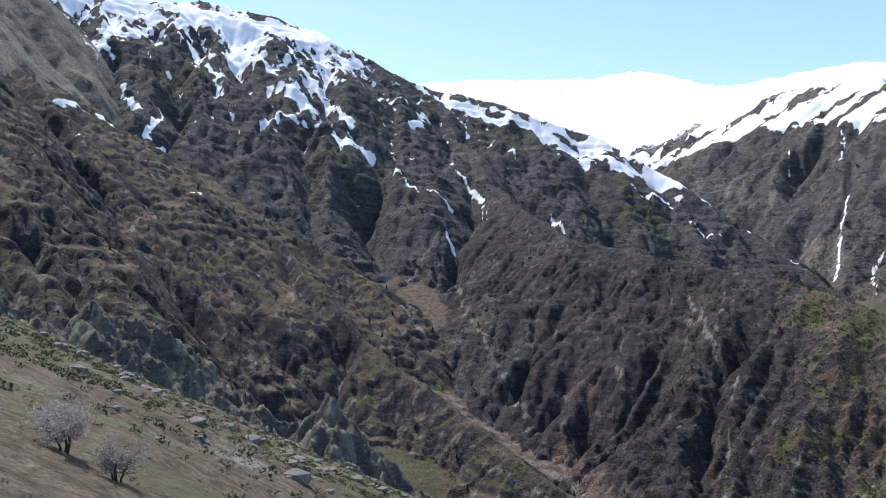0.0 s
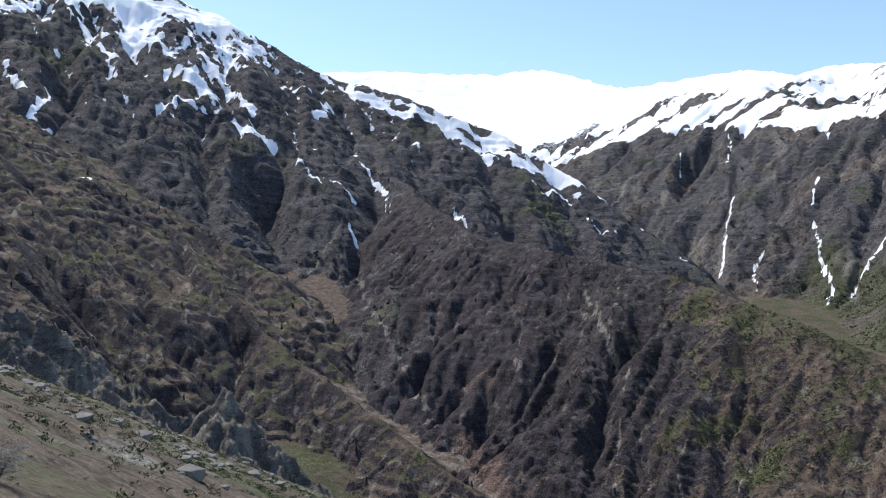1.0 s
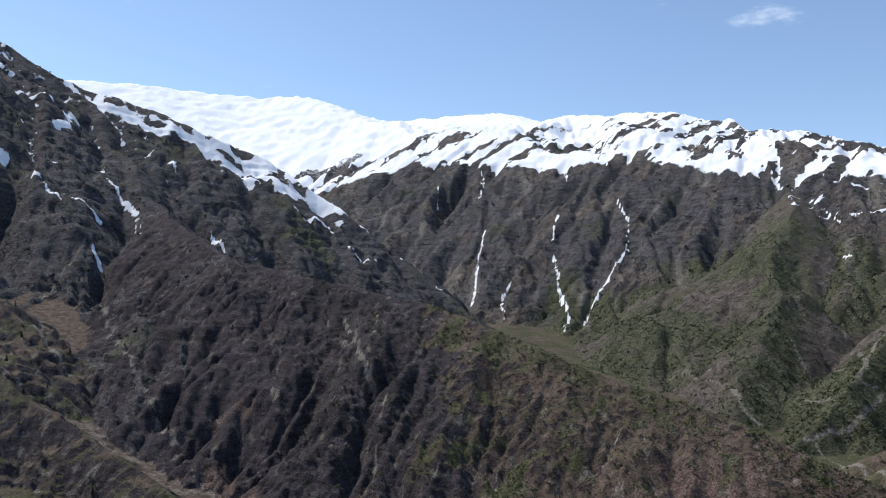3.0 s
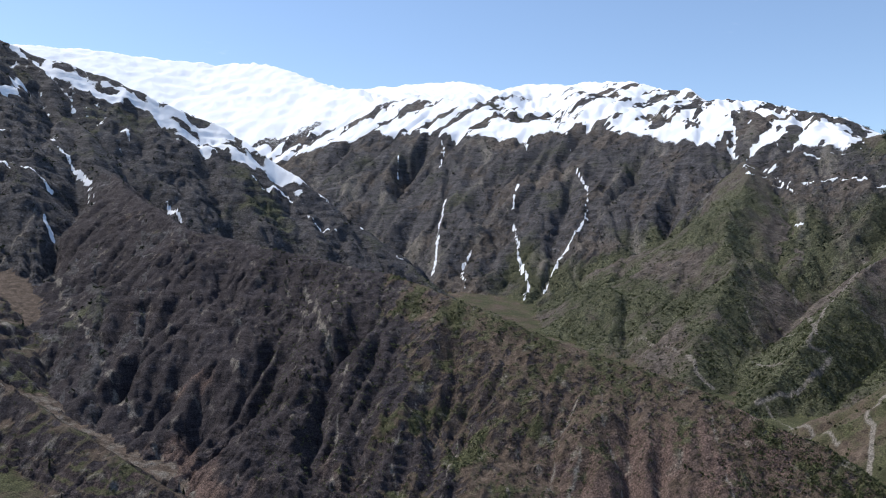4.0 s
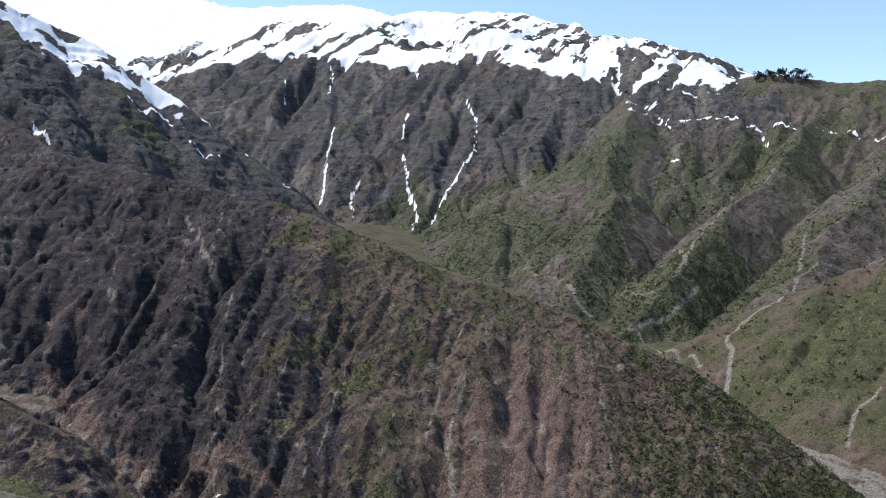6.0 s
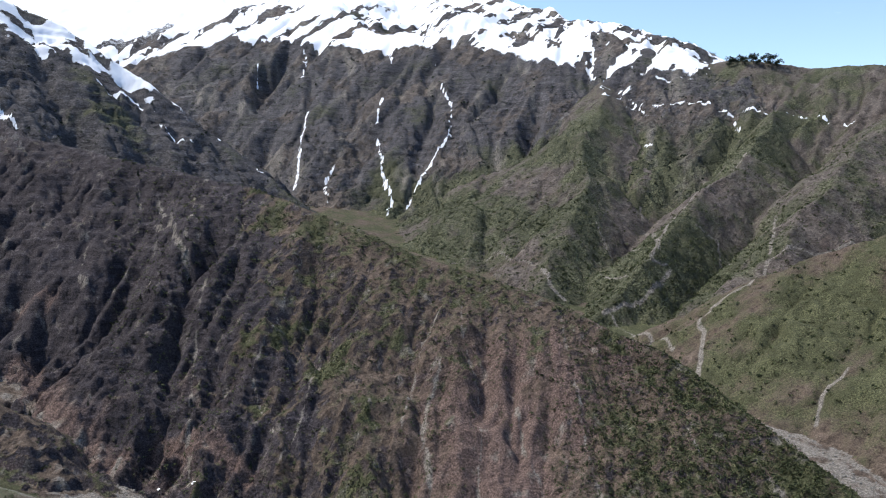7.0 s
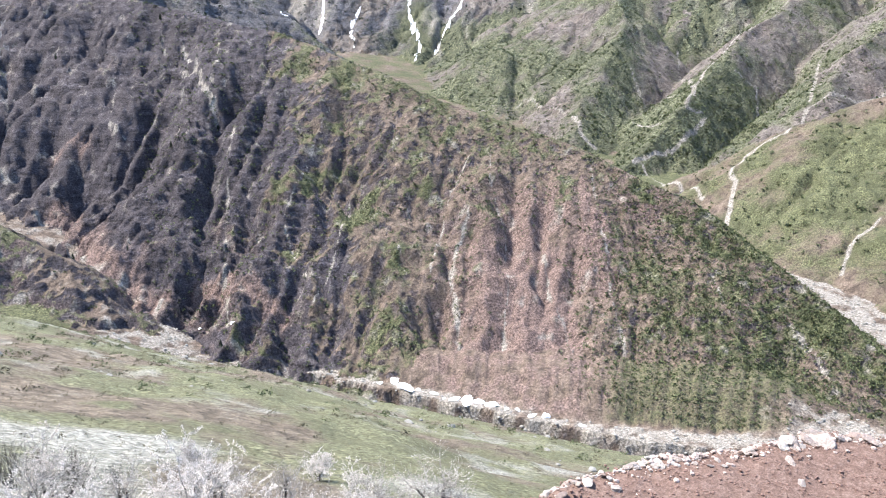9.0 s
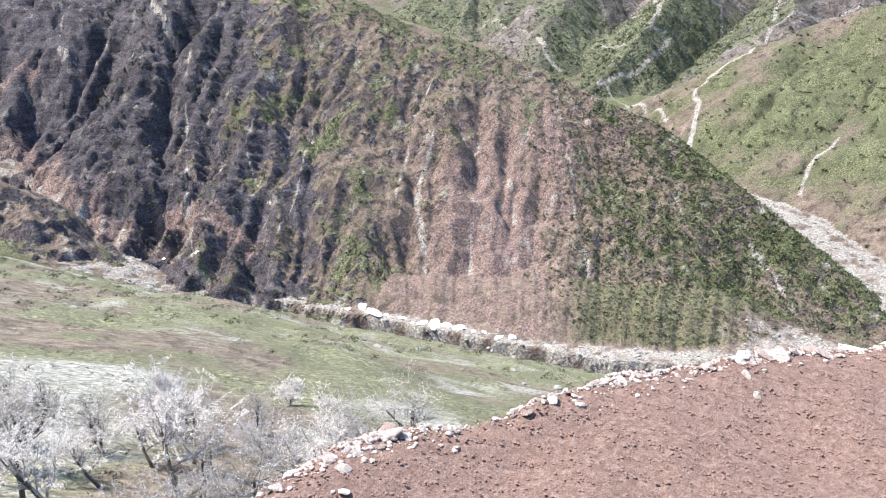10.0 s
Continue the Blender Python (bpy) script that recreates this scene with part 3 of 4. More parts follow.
NEAR_LINES = [
    (4, [(7, 66), (11, 59), (18, 53), (23, 44)]),
    (6, [(22, 39), (64, 74), (97, 94)]),
    (3, [(27, 223), (40, 165), (39, 96)]),
    (5, [(-105, 189), (-103, 272), (-24, 112)]),
    (3, [(-166, 439), (-127, 637), (-25, 435)]),
    (3, [(31, 283), (58, 285), (72, 241)]),
]


def strip(X, Y, lines, ragged=0.0, seed=0):
    """Cover of strips along lines on the ground, soft over their half width and ragged at the edge."""
    out = np.zeros(X.shape, np.float32)
    for width, pts in lines:
        if len(pts) < 2 or not width:
            continue
        xs, ys, pad = [p[0] for p in pts], [p[1] for p in pts], 5 * width
        m = (X > min(xs) - pad) & (X < max(xs) + pad) & (Y > min(ys) - pad) & (Y < max(ys) + pad)
        x, y = X[m], Y[m]
        wob = width * ragged
        d, run = line(x + wob * fbm(x, y, 4 * width, 3, 0.6, seed), y + wob * fbm(x, y, 4 * width, 3, 0.6, seed + 1), [(a, b, 0.0) for a, b in pts])[:2]
        out[m] = np.maximum(out[m], np.clip(1.2 - 0.9 * d / width, 0, 1))
    return out


def patch(X, Y, x, y, rx, ry):
    """A soft oval, 1 in its middle."""
    return np.clip(1.3 - np.hypot((X - x) / rx, (Y - y) / ry) * 0.8, 0, 1)


def covers(X, Y, Z, LABEL, EX, SLOPE):
    """How much snow, grass, red soil, pale gravel and bare rock lies where."""
    n = {s: fbm(X, Y, s, 4, 0.55, int(s)) for s in (12, 40, 150)}
    kind = {k: LABEL == i for i, k in enumerate(KIND)}
    snow, grass, red, pale, rock = (np.zeros(X.shape, np.float32) for _ in range(5))
    bear = np.degrees(np.arctan2(X, Y))
    far = np.hypot(X, Y)
    steep = step(0.75, 1.3, SLOPE)
    runnel, brook = step(1.0, 2.0, FLOW), step(1.9, 2.9, FLOW)
    snowy, tracks, scars = strip(X, Y, SNOW_LINES, 1.0, 3), strip(X, Y, TRACK_LINES, 0.2, 5), strip(X, Y, SCAR_LINES, 0.9, 7)
    # grass slope with gravel bands and brown scrub
    m = kind["near"]
    bands = fbm(0.35 * X + 0.9 * Y, 2.6 * (0.9 * X - 0.35 * Y), 60, 4, 0.55, 33)
    lower = step(-6, 10, bear)
    grass = np.where(m, 0.48 + 0.16 * lower + 0.5 * n[40] + 0.6 * bands, grass)
    pale = np.where(m, 0.12 + 0.42 * fbm(0.4 * X + 0.9 * Y, 2.2 * (0.9 * X - 0.4 * Y), 50, 4, 0.6, 34) + 0.20 * strip(X, Y, NEAR_LINES, 0.9, 9) + 0.13 * step(85, 45, far) * step(-4, 6, bear) + 0.22 * n[12] + 0.04, pale)
    grass = np.where(m, grass - 0.8 * patch(X, Y, 18, 84, 16, 13) * (0.6 + n[12]), grass)
    rock = np.where(m, 0.1 + 0.9 * steep + 0.35 * n[40], rock)
    # cliff and rib
    m = kind["cliff"]
    rock = np.where(m, 0.55 + 0.5 * steep, rock)
    pale = np.where(m, 0.30 + 0.6 * n[12], pale)
    grass = np.where(m, 0.62 - 0.8 * steep + 0.3 * n[12], grass)
    m = kind["rib"]
    grass = np.where(m, 0.46 + 0.4 * n[40] - 0.5 * steep, grass)
    rock = np.where(m, 0.42 + 0.6 * steep + 0.35 * n[40], rock)
    pale = np.where(m, 0.12 + 0.55 * n[12] + 0.5 * scars + 0.3 * brook, pale)
    red = np.where(m, 0.3 * step(900, 600, far) + 0.3 * n[40], red)
    # gullied spur: dark cliffs to one end, red scree, then scrub
    m = kind["spur"]
    cliffs = step(27, 21, bear + 5 * n[40])
    fan = np.exp(-((bear - 41.5 - 3 * n[40]) / 5.5) ** 2) * step(150, 60, Z + 10 * n[12])
    fan = np.maximum(fan, np.exp(-((bear - 50 - 2 * n[40]) / 2.0) ** 2) * 0.7 * step(60, 110, Z))
    channel, lush = strip(X, Y, CHANNEL_LINES, 0.6, 13), strip(X, Y, SPUR_GREEN, 1.0, 15)
    grass = np.where(m, 0.52 + 0.4 * lush - 0.5 * channel - 0.25 * scars + 0.35 * n[40] + 0.25 * n[12] - 0.42 * cliffs - 0.3 * steep - 0.6 * fan + 0.06 * step(46, 54, bear), grass)
    rock = np.where(m, 0.12 + 0.85 * cliffs + 0.5 * steep * (1 - fan) + 0.3 * n[12], rock)
    red = np.where(m, 0.24 + 0.12 * runnel - 0.16 * cliffs * step(60, 100, Z) + 0.7 * fan + 0.25 * n[40] + 0.25 * n[12] + 0.5 * strip(X, Y, RED_LINES, 0.7, 11) + 0.3 * channel, red)
    pale = np.where(m, 0.10 + 0.45 * n[12] + 0.54 * scars + 0.30 * channel + 0.22 * brook + 0.25 * step(14, 4, Z), pale)
    # valley
    m = kind["valley"]
    shore = step(60, 25, EX["river"]) * step(820, 900, EX["river_run"])
    gravel = np.maximum(shore, step(75, 50, EX["creek"]) * step(0, 40, EX["river"] - EX["creek"]))
    pale = np.where(m, (0.66 + 0.5 * n[12]) * gravel - 0.08 * steep + 0.6 * tracks, pale)
    talus = (EX["creek_side"] > 0) * step(14, 24, EX["creek"] - 12 * step(45, 52, bear)) * step(66, 57, bear) * step(0, 40, EX["river"] - EX["creek"])
    pale = np.where(m, pale * (1 - 0.75 * talus) * (0.62 + 0.38 * step(520, 640, EX["creek_run"])), pale)
    red = np.where(m, (0.46 + 0.4 * n[12]) * talus * step(28, 36, bear) * (1 - 0.6 * step(45, 51, bear)), red)
    rock = np.where(m, 0.45 * steep, rock)
    grass = np.where(m, (0.55 * (1 - gravel) + 0.3 * n[40]) * (1 - talus) + 0.55 * talus * step(44, 50, bear) + 0.4 * patch(X, Y, 758, 626, 60, 50), grass)
    # snow mountain
    m = kind["snow"] | kind["left"]
    streak = crags(EX["snow_s"] + 25 * n[150], EX["snow_d"] * 0.16, 70, 3, 0.6, 45)
    field = 1.1 * step(330, 90, EX["snow_d"] + 120 * n[150]) * step(-4, -8, bear) + 0.7 * step(130, 20, EX["snow_d"] + 60 * n[150]) * step(-7, -1, bear) * step(25, 17, bear)
    spots = step(0.50, 0.75, crags(X + 0.5 * Y, Y, 45, 3, 0.6, 47)) * step(330, 520, Z)
    snow = np.where(m, (0.86 + 0.8 * (streak - 0.5) + 0.35 * n[40]) * snowy + 0.8 * field * (0.75 + 0.9 * (streak - 0.45) + 0.3 * n[40]) + 0.52 * spots * (0.6 + n[40]) + 0.22 * (streak - 0.5) + (runnel - 0.45) * (0.45 * step(380, 560, Z) * step(20, -4, bear)), snow)
    rock = np.where(m, 0.7 + 0.5 * steep, rock)
    grass = np.where(m, 0.28 + 0.45 * n[150] - 0.2 * steep, grass)
    pale = np.where(m, 0.05 + 0.3 * n[40] + 0.6 * scars, pale)
    m = kind["left"]
    grass, red, rock = np.where(m, 0.4 + 0.3 * n[40], grass), np.where(m, 0.45 + 0.2 * n[40], red), np.where(m, 0.1, rock)
    pale = np.where(m, 0.66 + 0.3 * n[40], pale)
    m = kind["rib"]
    snow = np.where(m, 0.9 * snowy, snow)
    snow = np.where(kind["left"], 0.5 * snowy, snow)
    # far range: snow above the brow with dark outcrops, cliffs and snow gullies below
    m = kind["far"]
    top = step(-30, 30, EX["brow"] + 30 * n[150])
    outcrop = step(0.16, 0.34, fbm(0.9 * X + 0.45 * Y, 3.2 * (0.45 * X - 0.9 * Y), 260, 6, 0.62, 49) + 0.25 * step(2900, 2300, far) * (0.5 - runnel)) * step(3700, 2600, far)
    rim = step(160, 0, np.abs(EX["brow"])) * n[150]
    snow = np.where(m, 0.98 * top - (0.75 + 0.25 * step(38, 46, bear)) * outcrop * top - 0.35 * rim + (0.80 + 0.3 * n[12] + 0.3 * n[40]) * snowy * (1 - top), snow)
    rock = np.where(m, 0.52 + 0.5 * n[150] + 0.3 * steep, rock)
    grass = np.where(m, 0.16 + 0.55 * step(1900, 1650, far) + 0.4 * n[150], grass)
    pale = np.where(m, 0.18 + 0.5 * fbm(bear * 30, far * 0.25, 60, 4, 0.6, 58), pale)
    # green mountain, grassy hill
    m = kind["green"] | kind["right"]
    lit = fbm(X, Y, 210, 3, 0.5, 51)
    bare = 0.22 * step(46.5, 49.5, bear + 1.5 * n[40]) * kind["green"] + 0.3 * step(125, 70, Z + 14 * n[40]) * kind["right"]
    grass = np.where(m, 0.68 + 0.5 * lit + 0.25 * n[40] - bare, grass)
    red = np.where(m, 0.16 + 0.3 * n[40] - 0.2 * lit + 0.45 * bare * kind["right"], red)
    pale = np.where(m, 0.85 * tracks + 0.05 + 0.2 * n[12] + 0.22 * brook, pale)
    snow = np.where(m, (0.66 + 0.7 * n[40] + 0.3 * n[12]) * snowy + 0.62 * step(505, 560, Z) * step(0.15, 0.5, n[40]), snow)
    return snow, grass, red, pale, rock


snow, grass, red, pale, rock = covers(X, Y, Z, LABEL, EX, SLOPE)

SHEETS = {
    "valley": ("valley_floor", "mid", "pale gravel river bed with a cut bank and boulders", "river bed"),
    "near": ("hillside", "near", "grassy hillside with pale gravel and brown scrub below the lookout", "hillside"),
    "bank": ("soil_bank", "bank", "red-brown stony soil bank with a pale rim", "soil bank"),
    "cliff": ("rock_cliff", "near", "grey broken limestone cliff above the grass slope", "cliff"),
    "rib": ("rocky_rib", "mid", "dark rocky rib with ledges, scrub and scattered conifers", "mountain ridge"),
    "spur": ("gullied_spur", "mid", "steep gullied spur with dark cliffs, red scree and green scrub", "mountain ridge"),
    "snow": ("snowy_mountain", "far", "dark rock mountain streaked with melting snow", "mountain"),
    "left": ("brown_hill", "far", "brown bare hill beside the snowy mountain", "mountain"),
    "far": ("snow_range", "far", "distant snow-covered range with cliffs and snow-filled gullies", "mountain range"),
    "green": ("green_mountain", "far", "green mountain with grassy spurs and a flat top", "mountain"),
    "right": ("grassy_hill", "mid", "smooth green hill above the river valley", "hill"),
}


def sheet_faces():
    nb, nr = X.shape
    idx = np.arange(nb * nr).reshape(nb, nr)
    a, b = idx, np.roll(idx, -1, axis=0)
    return np.stack([a[:, :-1], a[:, 1:], b[:, 1:], b[:, :-1]], -1).reshape(-1, 4)


def build_sheet(name, mat, label, category, faces, P, masks):
    used, inv = np.unique(faces, return_inverse=True)
    me = bpy.data.meshes.new(name)
    me.vertices.add(len(used))
    me.vertices.foreach_set("co", P[used].ravel())
    me.loops.add(faces.size)
    me.loops.foreach_set("vertex_index", inv.reshape(-1).astype(np.int32))
    me.polygons.add(len(faces))
    me.polygons.foreach_set("loop_start", np.arange(0, faces.size, 4, dtype=np.int32))
    me.update(calc_edges=True)
    me.polygons.foreach_set("use_smooth", np.ones(len(faces), bool))
    for key, trio in (("cover", masks[:3]), ("cover_two", masks[3:])):
        at = me.attributes.new(key, "FLOAT_COLOR", "POINT")
        col = np.ones((len(used), 4), np.float32)
        for i, m in enumerate(trio):
            col[:, i] = m.ravel()[used]
        at.data.foreach_set("color", col.ravel())
    me.materials.append(MAT[mat])
    return tagged(new(name, me), label, category, kind="structure")


P3 = np.stack([X, Y, Z], -1).reshape(-1, 3).astype(np.float32)
ALL = sheet_faces()
FL = LABEL.ravel()[ALL[:, 0]]
for i, key in enumerate(KIND):
    name, mat, label, category = SHEETS[key]
    build_sheet(name, mat, label, category, ALL[FL == i], P3, (snow, grass, red, pale, rock))


# ---- plants and loose things ----
def part(name, verts, faces, material, parent, label=""):
    me = bpy.data.meshes.new(name)
    me.from_pydata(verts, [], faces)
    me.materials.append(material)
    ob = new(name, me)
    ob.parent = parent
    return tagged(ob, label) if label else ob


def foliage_material(name, dark, light, rough=0.8):
    m, t, b = shader(name, rough, 0.2)
    g = t.nodes.new("ShaderNodeNewGeometry")
    t.links.new(node_ramp(t, g.outputs["Random Per Island"], [(0.0, dark), (1.0, light)]), b.inputs["Base Color"])
    return m


SCRUB = foliage_material("scrub_leaves", (0.034, 0.042, 0.020), (0.100, 0.114, 0.052))
DRY = foliage_material("dry_scrub", (0.05, 0.042, 0.028), (0.13, 0.115, 0.07))
NEEDLE = foliage_material("needles", (0.012, 0.020, 0.012), (0.035, 0.050, 0.026))
PETAL = foliage_material("petals", (0.34, 0.30, 0.27), (0.66, 0.60, 0.54), 0.6)


def bark_material():
    m, t, b = shader("bark", 0.9, 0.2)
    co = t.nodes.new("ShaderNodeTexCoord").outputs["Object"]
    n = node_noise(t, 14, 5, 0.7, co)
    t.links.new(node_ramp(t, n, [(0.35, (0.025, 0.02, 0.018)), (0.65, (0.10, 0.085, 0.075))]), b.inputs["Base Color"])
    bump(t, b, n, 0.8, 0.02)
    return m


BARK = bark_material()
TWIG = foliage_material("twig_bark", (0.13, 0.115, 0.10), (0.30, 0.28, 0.25), 0.9)


def stone_material(name, lo, hi, scale):
    m, t, b = shader(name, 0.9, 0.2)
    co = t.nodes.new("ShaderNodeTexCoord").outputs["Object"]
    n = node_noise(t, scale, 6, 0.7, co)
    r = t.nodes.new("ShaderNodeObjectInfo").outputs["Random"]
    base = node_mix(t, r, lo, hi)
    col = node_mix(t, 0.6, base, node_ramp(t, n, [(0.3, (0.55, 0.55, 0.55)), (0.7, (1.35, 1.35, 1.35))]), "MULTIPLY")
    t.links.new(col, b.inputs["Base Color"])
    bump(t, b, n, 0.9, 0.3 / scale)
    return m


RIM_STONE = stone_material("pale_stone", (0.30, 0.22, 0.185), (0.54, 0.48, 0.43), 9)
PEBBLE = stone_material("red_pebble", (0.13, 0.075, 0.060), (0.24, 0.165, 0.135), 30)
BOULDER = stone_material("grey_boulder", (0.12, 0.112, 0.10), (0.21, 0.20, 0.18), 0.8)


def snow_material():
    m, t, b = shader("old_snow", 0.7, 0.3)
    co = t.nodes.new("ShaderNodeTexCoord").outputs["Object"]
    n = node_noise(t, 0.7, 6, 0.7, co)
    t.links.new(node_ramp(t, n, [(0.3, (0.55, 0.53, 0.50)), (0.55, (0.86, 0.87, 0.89))]), b.inputs["Base Color"])
    bump(t, b, n, 0.7, 0.4)
    return m


OLD_SNOW = snow_material()
pick = np.random.default_rng(21)


def ground_at(x, y):
    px_, py_ = np.array([x], np.float32), np.array([y], np.float32)
    if math.hypot(x, y) < 60:
        return float(max(bank_top(px_, py_)[0], near_slope(px_, py_)[0]))
    return float(heights(px_, py_)[0][0] + carved(px_, py_)[0][0])


def scatter(count, weight):
    """Vertices of the sheet chosen by weight times the ground that each stands for."""
    area = (RE * np.gradient(reach)[None, :] * np.gradient(BE, axis=0) * np.sqrt(1 + SLOPE ** 2)) * (np.abs(BEAR - 19) < 55)
    w = np.clip(weight * area, 0, None).ravel()
    return pick.choice(w.size, count, p=w / w.sum())


def clumps(name, at, low, high, leaves, leaf, squash, mat, label, category):
    """Many shrubs in one mesh: each a ragged clump of leaf blades, drawn at random in a squat dome."""
    n = len(at)
    base = P3[at] + np.stack([pick.normal(0, 1, n) * 0.6, pick.normal(0, 1, n) * 0.6, np.zeros(n)], 1)
    size = pick.uniform(low, high, n) * pick.uniform(0.7, 1.0, n)
    d = pick.normal(0, 1, (n, leaves, 3))
    d /= np.linalg.norm(d, axis=-1, keepdims=True)
    d *= pick.uniform(0.45, 1.0, (n, leaves, 1))
    d[..., 2] = np.abs(d[..., 2]) * squash
    centre = base[:, None] + d * size[:, None, None]
    tri = pick.normal(0, 1, (n, leaves, 3, 3)) * (leaf * size)[:, None, None, None]
    v = (centre[:, :, None] + tri).reshape(-1, 3).astype(np.float32)
    me = bpy.data.meshes.new(name)
    me.vertices.add(len(v))
    me.vertices.foreach_set("co", v.ravel())
    me.loops.add(len(v))
    me.loops.foreach_set("vertex_index", np.arange(len(v), dtype=np.int32))
    me.polygons.add(len(v) // 3)
    me.polygons.foreach_set("loop_start", np.arange(0, len(v), 3, dtype=np.int32))
    me.update(calc_edges=True)
    me.materials.append(mat)
    return tagged(new(name, me), label, category, kind="stuff")


IS = {k: LABEL == i for i, k in enumerate(KIND)}
thick = np.clip(grass - 0.35, 0, 1) * np.clip(1 - 1.4 * pale, 0, 1) * np.clip(1 - 1.5 * snow, 0, 1)
clumps("spur_end_scrub", scatter(7500, (IS["spur"] | (IS["valley"] & (EX["creek_side"] > 0) & (EX["creek"] > 34) & (EX["creek"] < 130))) * step(43, 49, BEAR) * step(70, 60, BEAR) * (0.3 + thick) * (pale < 0.4)), 0.8, 1.7, 13, 0.34, 0.9, SCRUB, "dense dark green scrub on the low end of the spur", "shrubs")
clumps("spur_scrub", scatter(20000, IS["spur"] * (0.12 + thick + 0.5 * step(45, 53, BEAR)) * (BEAR > 14) * (red < 0.75)), 0.7, 2.2, 12, 0.32, 0.8, SCRUB, "dark green scrub on the gullied spur", "shrubs")
clumps("rib_scrub", scatter(5000, (IS["rib"] | IS["cliff"]) * (0.1 + thick)), 0.7, 2.4, 12, 0.32, 0.8, SCRUB, "dark scrub on the rocky rib", "shrubs")
clumps("slope_scrub", scatter(14000, (IS["green"] * 1.0 + IS["right"] * 0.3) * (0.1 + thick) * step(2200, 900, RE)), 1.2, 3.6, 10, 0.34, 0.7, SCRUB, "green scrub on the grassy mountain", "shrubs")
clumps("mountain_scrub", scatter(11000, (IS["snow"] | IS["far"]) * (0.2 + thick) * (snow < 0.3) * (RE < 2750)), 1.5, 5.0, 10, 0.34, 0.9, NEEDLE, "dark juniper scrub on the rocky mountainside", "shrubs")
clumps("hillside_bushes", scatter(2600, IS["near"] * step(90, 200, RE) * (1 + 1.5 * (BEAR < -4)) * (0.3 + np.clip(grass, 0, 1))), 0.6, 2.0, 56, 0.11, 0.8, SCRUB, "dark green bushes on the grass slope", "shrubs")
clumps("hillside_scrub", scatter(5500, IS["near"] * step(60, 140, RE) * (0.15 + np.clip(0.55 - grass, 0, 1))), 0.4, 1.3, 46, 0.11, 0.7, DRY, "brown and olive scrub on the grass slope", "shrubs")
clumps("ledge_bushes", scatter(2200, IS["near"] * step(60, 90, RE) * (BEAR < 4) * np.clip(0.2 + grass + 1.2 * fbm(X, Y, 60, 2, 0.5, 37), 0, 1)), 0.6, 2.4, 40, 0.13, 0.7, SCRUB, "dark green bushes in patches on the upper slope", "shrubs")
clumps("hillside_tufts", scatter(3800, IS["near"] * step(12, 25, RE) * step(170, 60, RE)), 0.12, 0.4, 16, 0.16, 0.9, DRY, "dry grass tufts on the hillside", "grass")


def tube(verts, faces, a, b, ra, rb, sides=5):
    """A tapered round piece from a to b."""
    a, b = Vector(a), Vector(b)
    q = (b - a).to_track_quat("Z", "Y")
    k = len(verts)
    for c, r in ((a, ra), (b, rb)):
        for i in range(sides):
            w = 2 * math.pi * i / sides
            verts.append(tuple(c + q @ Vector((r * math.cos(w), r * math.sin(w), 0))))
    for i in range(sides):
        j = (i + 1) % sides
        faces.append((k + i, k + j, k + sides + j, k + sides + i))


def grow(rnd, limbs, twigs, start, way, length, radius, level, levels, spread):
    """A crooked limb and what branches from it; limbs and twigs collect the pieces and the twig ends."""
    at, d = Vector(start), Vector(way).normalized()
    steps = 4 if level < 2 else 3
    for i in range(steps):
        d = (d + Vector((rnd.gauss(0, 0.20), rnd.gauss(0, 0.20), rnd.gauss(0.06, 0.14)))).normalized()
        nxt = at + d * (length / steps)
        r0, r1 = radius * (1 - 0.55 * i / steps), radius * (1 - 0.55 * (i + 1) / steps)
        limbs[min(level, 1)].append((at.copy(), nxt.copy(), r0, r1))
        if level >= 2:
            twigs.append((at.copy(), nxt.copy()))
        if level < levels and (i > 0 or level > 0):
            for _ in range(2 if level < 2 else 1):
                side = Vector((rnd.gauss(0, 1), rnd.gauss(0, 1), rnd.gauss(0.25, 0.5))).normalized()
                grow(rnd, limbs, twigs, nxt, d * (1 - spread) + side * spread, length * rnd.uniform(0.5, 0.72), r1 * 0.62, level + 1, levels, spread)
        at = nxt


